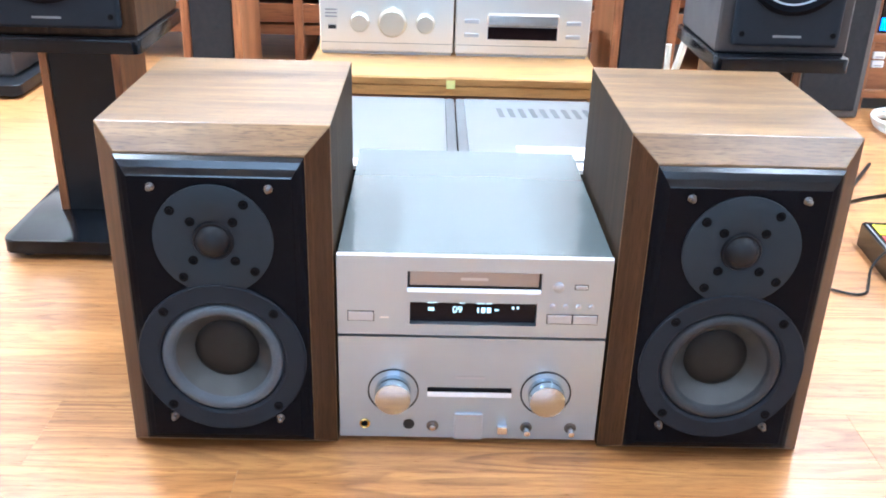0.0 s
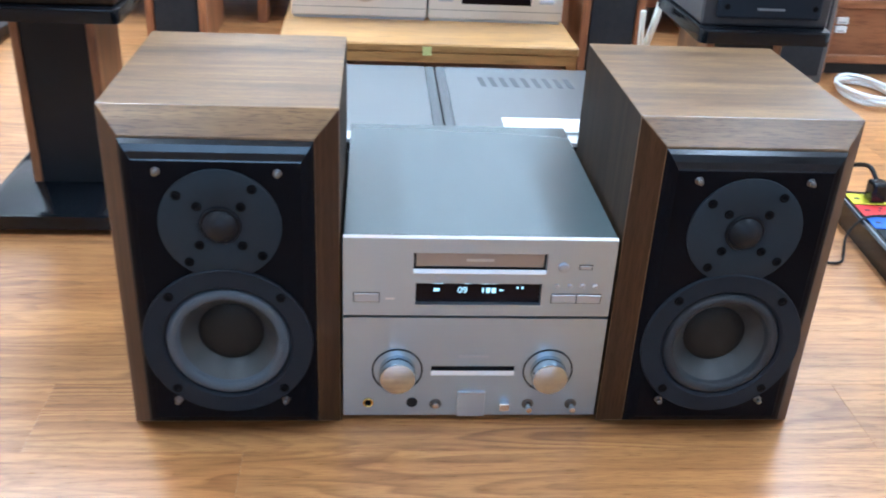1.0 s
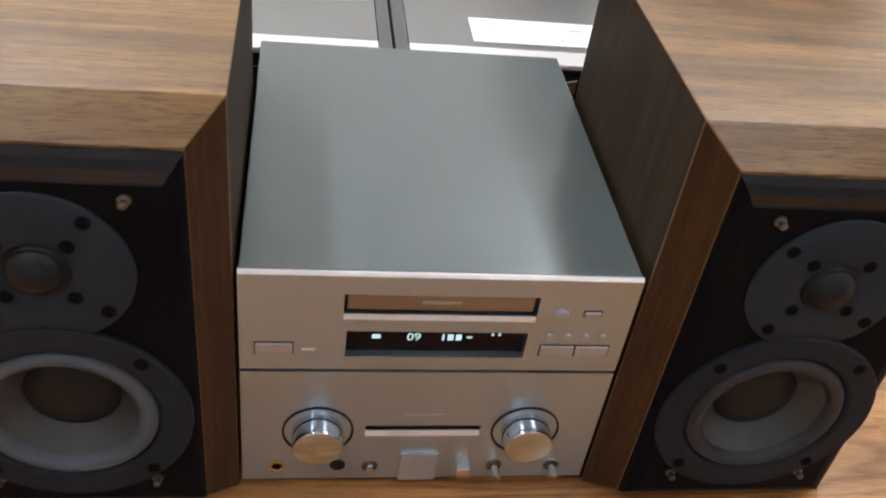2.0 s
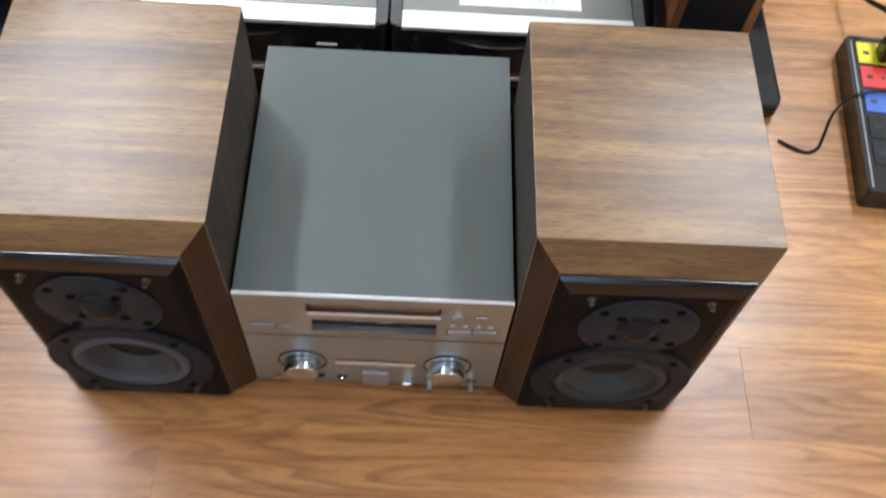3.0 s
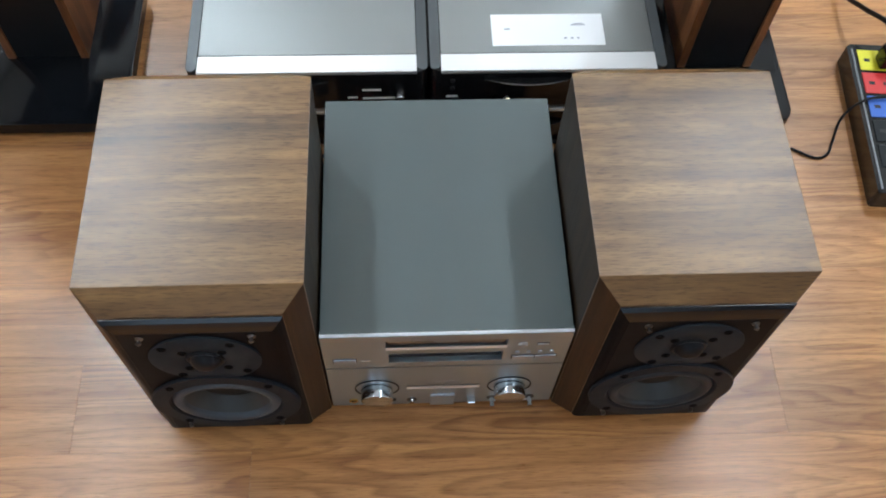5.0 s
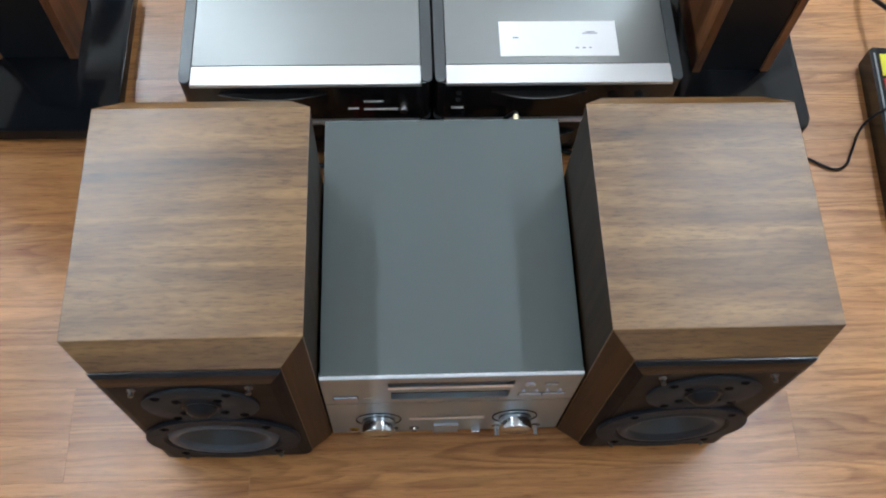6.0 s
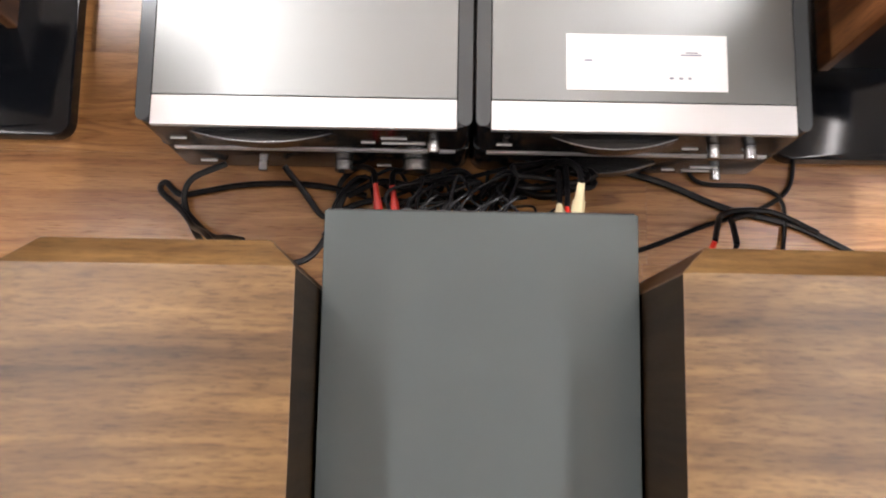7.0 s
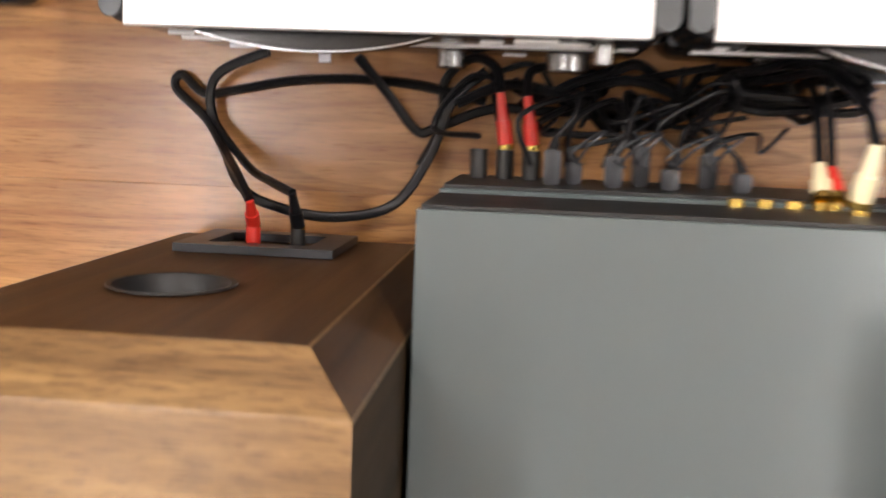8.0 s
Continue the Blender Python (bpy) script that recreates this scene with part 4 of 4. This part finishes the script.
cable([(0.55, 0.392, 0.003), (0.583, 0.374, 0.003), (0.604, 0.38, 0.003), (0.617, 0.402, 0.004), (0.634, 0.436, 0.02), (0.665, 0.452, 0.042), (0.71, 0.455, 0.046)], 0.0026, "thin black cable running to the power strip")
# speaker leads behind the walnut speaker
cable([(-0.276, 0.408, 0.028), (-0.315, 0.392, 0.02), (-0.325, 0.37, 0.012), (-0.312, 0.338, 0.02), (-0.289, 0.312, 0.05), (-0.262, 0.3, 0.06), (-0.222, 0.293, 0.05), (-0.182, 0.302, 0.03), (-0.158, 0.338, 0.02), (-0.143, 0.378, 0.02), (-0.12, 0.4, 0.012)], 0.0046, flat=0.6)
cable([(-0.2685, 0.306, 0.093), (-0.285, 0.322, 0.07), (-0.308, 0.336, 0.03), (-0.328, 0.358, 0.012), (-0.353, 0.38, 0.008), (-0.348, 0.39, 0.008), (-0.332, 0.377, 0.006), (-0.308, 0.38, 0.006), (-0.267, 0.388, 0.006), (-0.217, 0.391, 0.008), (-0.17, 0.388, 0.01), (-0.12, 0.378, 0.01)], 0.0044)
cable([(-0.24, 0.312, 0.092), (-0.262, 0.318, 0.07), (-0.285, 0.324, 0.04), (-0.31, 0.344, 0.02), (-0.328, 0.364, 0.008)], 0.004)
cable([(-0.211, 0.406, 0.03), (-0.19, 0.38, 0.014), (-0.17, 0.355, 0.008), (-0.155, 0.358, 0.008), (-0.115, 0.373, 0.008), (-0.06, 0.373, 0.006), (0.0, 0.382, 0.006)], 0.0044, flat=0.7)
plug((-0.2705, 0.289, 0.078), (-0.2685, 0.306, 0.093), M_RED, "red plug in the speaker terminal")
plug((-0.2395, 0.289, 0.078), (-0.24, 0.312, 0.092), M_CABLE, "black plug in the speaker terminal")
plug((0.237, 0.289, 0.078), (0.246, 0.318, 0.1), M_RED, "red plug in the speaker terminal")
plug((0.268, 0.289, 0.078), (0.27, 0.316, 0.095), M_CABLE, "black plug in the speaker terminal")
plug((-0.103, 0.349, 0.045), (-0.108, 0.384, 0.048), M_RED, "red plug in the amplifier terminal", 0.0052)
plug((-0.085, 0.349, 0.045), (-0.0895, 0.382, 0.048), M_RED, "red plug in the amplifier terminal", 0.0052)
plug((0.094, 0.329, 0.17), (0.097, 0.359, 0.178), M_CREAM, "cream plug in the disc player", 0.0062)
plug((0.081, 0.329, 0.146), (0.082, 0.346, 0.132), M_CREAM, "cream plug in the disc player", 0.0058)
plug((0.0895, 0.329, 0.14), (0.09, 0.344, 0.128), M_RED, "red plug in the disc player", 0.0056)
# right-hand cables
cable([(0.165, 0.413, 0.01), (0.221, 0.398, 0.006), (0.285, 0.372, 0.006), (0.361, 0.354, 0.006), (0.411, 0.332, 0.006), (0.45, 0.31, 0.006)], 0.005, flat=0.6)
cable([(0.24, 0.42, 0.01), (0.26, 0.401, 0.005), (0.324, 0.397, 0.005), (0.35, 0.38, 0.009), (0.352, 0.338, 0.006), (0.34, 0.3, 0.02)], 0.0034)
cable([(0.367, 0.44, 0.006), (0.36, 0.397, 0.005), (0.323, 0.37, 0.012), (0.265, 0.352, 0.005), (0.188, 0.322, 0.005), (0.15, 0.318, 0.006)], 0.0034)
cable([(0.246, 0.318, 0.1), (0.262, 0.345, 0.06), (0.277, 0.36, 0.025), (0.3, 0.368, 0.015), (0.34, 0.366, 0.013), (0.39, 0.345, 0.008)], 0.0042)
cable([(0.27, 0.316, 0.095), (0.278, 0.342, 0.06), (0.29, 0.357, 0.02), (0.318, 0.366, 0.012)], 0.0042)
# leads of the plugs
cable([(-0.108, 0.384, 0.048), (-0.112, 0.4, 0.04), (-0.13, 0.408, 0.02), (-0.15, 0.392, 0.01), (-0.152, 0.36, 0.01), (-0.165, 0.33, 0.02)], 0.0042)
cable([(-0.0895, 0.382, 0.048), (-0.087, 0.4, 0.038), (-0.06, 0.402, 0.02), (-0.02, 0.395, 0.01)], 0.0042)
cable([(0.097, 0.359, 0.178), (0.098, 0.38, 0.15), (0.09, 0.4, 0.1), (0.07, 0.398, 0.06), (0.05, 0.395, 0.05)], 0.0038)
cable([(0.082, 0.346, 0.132), (0.085, 0.37, 0.11), (0.088, 0.392, 0.08), (0.09, 0.396, 0.05)], 0.0038)
cable([(0.09, 0.344, 0.128), (0.094, 0.368, 0.105), (0.094, 0.394, 0.09), (0.1, 0.398, 0.05)], 0.0036)

# tangle between the stack and the black units
rng = random.Random(12)
for i in range(6):
    x = -0.12 + i * 0.03
    pts = [(x + rng.uniform(-0.02, 0.02), 0.347 + rng.uniform(0, 0.01), 0.045 + rng.uniform(-0.02, 0.02))]
    for k in range(4):
        pts.append((x + (k - 1) * 0.022 + rng.uniform(-0.02, 0.02), rng.uniform(0.358, 0.404), 0.006 + rng.uniform(0, 0.04) * (1 - k / 6)))
    pts.append((x + rng.uniform(0.04, 0.1), 0.406, 0.012 + rng.uniform(0, 0.03)))
    cable(pts, rng.choice((0.0026, 0.0032, 0.004)), "thin black cable in the tangle behind the stack")
for x0, x1, y, bend in ((-0.14, 0.075, 0.378, 0.012), (-0.1, 0.03, 0.395, -0.01), (-0.05, 0.1, 0.388, 0.01)):
    pts = [(x0 + (x1 - x0) * k / 6, y + bend * math.sin(k * 1.3) + rng.uniform(-0.004, 0.004), 0.02 + 0.012 * math.sin(k * 0.9)) for k in range(7)]
    cable(pts, 0.0048, "black cable crossing the tangle behind the stack")

for i in range(6):
    x = -0.085 + i * 0.024
    bow, z = rng.uniform(0.02, 0.05), rng.uniform(0.05, 0.1)
    pts = [(x, 0.336, z), (x + rng.uniform(-0.015, 0.015), 0.336 + bow * 0.7, z + rng.uniform(0, 0.012)), (x + rng.uniform(-0.005, 0.04), 0.338 + bow, z - 0.01),
           (x + rng.uniform(0.01, 0.05), 0.335 + bow * 0.6, z - 0.025), (x + rng.uniform(0.02, 0.06), 0.34 + rng.uniform(0.01, 0.055), max(0.01, z - 0.05))]
    cable(pts, rng.choice((0.0018, 0.0022, 0.0026)), "thin black lead curling behind the amplifier")

# hank of black lead, tied up in front of the black units
co = thing("cable_bundle", (0.085, 0.396, 0), "tied hank of black cable", "cable")
for k in range(5):
    dx, dy, dz = rng.uniform(-0.008, 0.008), rng.uniform(-0.006, 0.004), 0.028 + 0.011 * k
    hank = [(0.085 + dx + 0.042 * math.cos(a) + rng.uniform(-0.003, 0.003), 0.393 + dy + (0.012 + 0.003 * math.sin(3 * a + k)) * math.sin(a), dz + 0.012 * math.sin(a + k) + rng.uniform(-0.002, 0.002)) for a in [2 * math.pi * i / 12 for i in range(13)]]
    part("turn", tube(hank, 0.0031, 7, 4), M_CABLE, co, "", True)
part("tie", tube([(0.09, 0.376, 0.02), (0.092, 0.372, 0.06), (0.094, 0.392, 0.094), (0.092, 0.407, 0.06), (0.09, 0.404, 0.022), (0.09, 0.376, 0.018)], 0.0028, 6, 4), M_CABLE, co, "", True)

# grey plugs crowded against the back of the amplifier, with thin leads curling out of them
for k, (jx, jz, ln, tilt) in enumerate(((-0.071, 0.094, 0.022, 0.002), (-0.057, 0.08, 0.014, -0.004), (-0.033, 0.1, 0.02, 0.006), (-0.014, 0.076, 0.026, -0.006), (0.002, 0.1, 0.013, 0.005), (0.03, 0.07, 0.022, 0.004), (0.046, 0.098, 0.012, -0.003))):
    g = thing("grey_plug", (jx, 0.3255, jz), "dark grey plug in the back of the amplifier", "plug", "grey plugs")
    part("shell", slab(jx - 0.0055, jx + 0.0055, 0.3255, 0.3255 + ln, jz - 0.005, jz + 0.005, 0.0025, 0.0012), M_CABLE_G, g, "", True)
    part("strain_relief", rod((jx, 0.3255 + ln, jz), (jx + tilt, 0.3255 + ln + 0.009, jz - 0.002), 0.0036, 0.0022, 10), M_CABLE, g, "", True)
    out = [(jx + tilt, 0.334 + ln, jz - 0.002)]
    for m in range(4):
        out.append((jx + tilt + rng.uniform(-0.03, 0.035), rng.uniform(0.352, 0.392), 0.09 - 0.02 * m + rng.uniform(-0.01, 0.012)))
    part("lead", tube(out, 0.0017, 6, 6), M_CABLE, g, "", True)
for tx, tz, w in ((-0.056, 0.106, 0.016), (-0.03, 0.11, 0.02), (-0.018, 0.106, 0.013), (0.004, 0.108, 0.024), (0.026, 0.104, 0.018)):
    g = thing("twist_tie", (tx, 0.36, tz), "dark grey twist tie round the cables", "cable tie", "twist ties")
    part("band", tube([(tx, 0.34, tz), (tx + w * 0.4, 0.351, tz + 0.005), (tx + w, 0.36, tz), (tx + w * 0.6, 0.357, tz - 0.01), (tx - w * 0.2, 0.345, tz - 0.008), (tx + 0.003, 0.339, tz + 0.002)], 0.001, 6, 4), M_CABLE_G, g, "", True)

# ---- floor planks ----
PW, PL, GAP = 0.1194, 0.92, 0.00006
plank_meshes = {}


def plank_mesh(length):
    k = round(length, 3)
    if k not in plank_meshes:
        bm = box(-length / 2 + GAP, length / 2 - GAP, -PW / 2 + GAP / 2, PW / 2 - GAP / 2, -0.009, 0.0)
        bmesh.ops.bevel(bm, geom=[e for e in bm.edges if all(v.co.z > -0.001 for v in e.verts)], offset=0.00025, segments=1, affect="EDGES")
        me = bpy.data.meshes.new("plank")
        bm.to_mesh(me)
        bm.free()
        me.materials.append(M_PLANK)
        plank_meshes[k] = me
    return plank_meshes[k]


rng = random.Random(5)
row = 0
y = -0.0512 - PW * 26
while y < Y1:
    shift = {25: -0.243, 26: 0.45, 31: -0.447}.get(row, rng.uniform(0, PL))
    if y + PW > Y0:
        x = X0
        nxt = X0 + ((shift - X0) % PL)
        if nxt - x < 0.05:
            nxt += PL
        while x < X1 - 0.001:
            end = min(nxt, X1)
            pk = new("plank", plank_mesh(end - x))
            pk.parent = floor
            pk.location = ((x + end) / 2, y + PW / 2, 0.0)
            x, nxt = end, end + PL
    y += PW
    row += 1
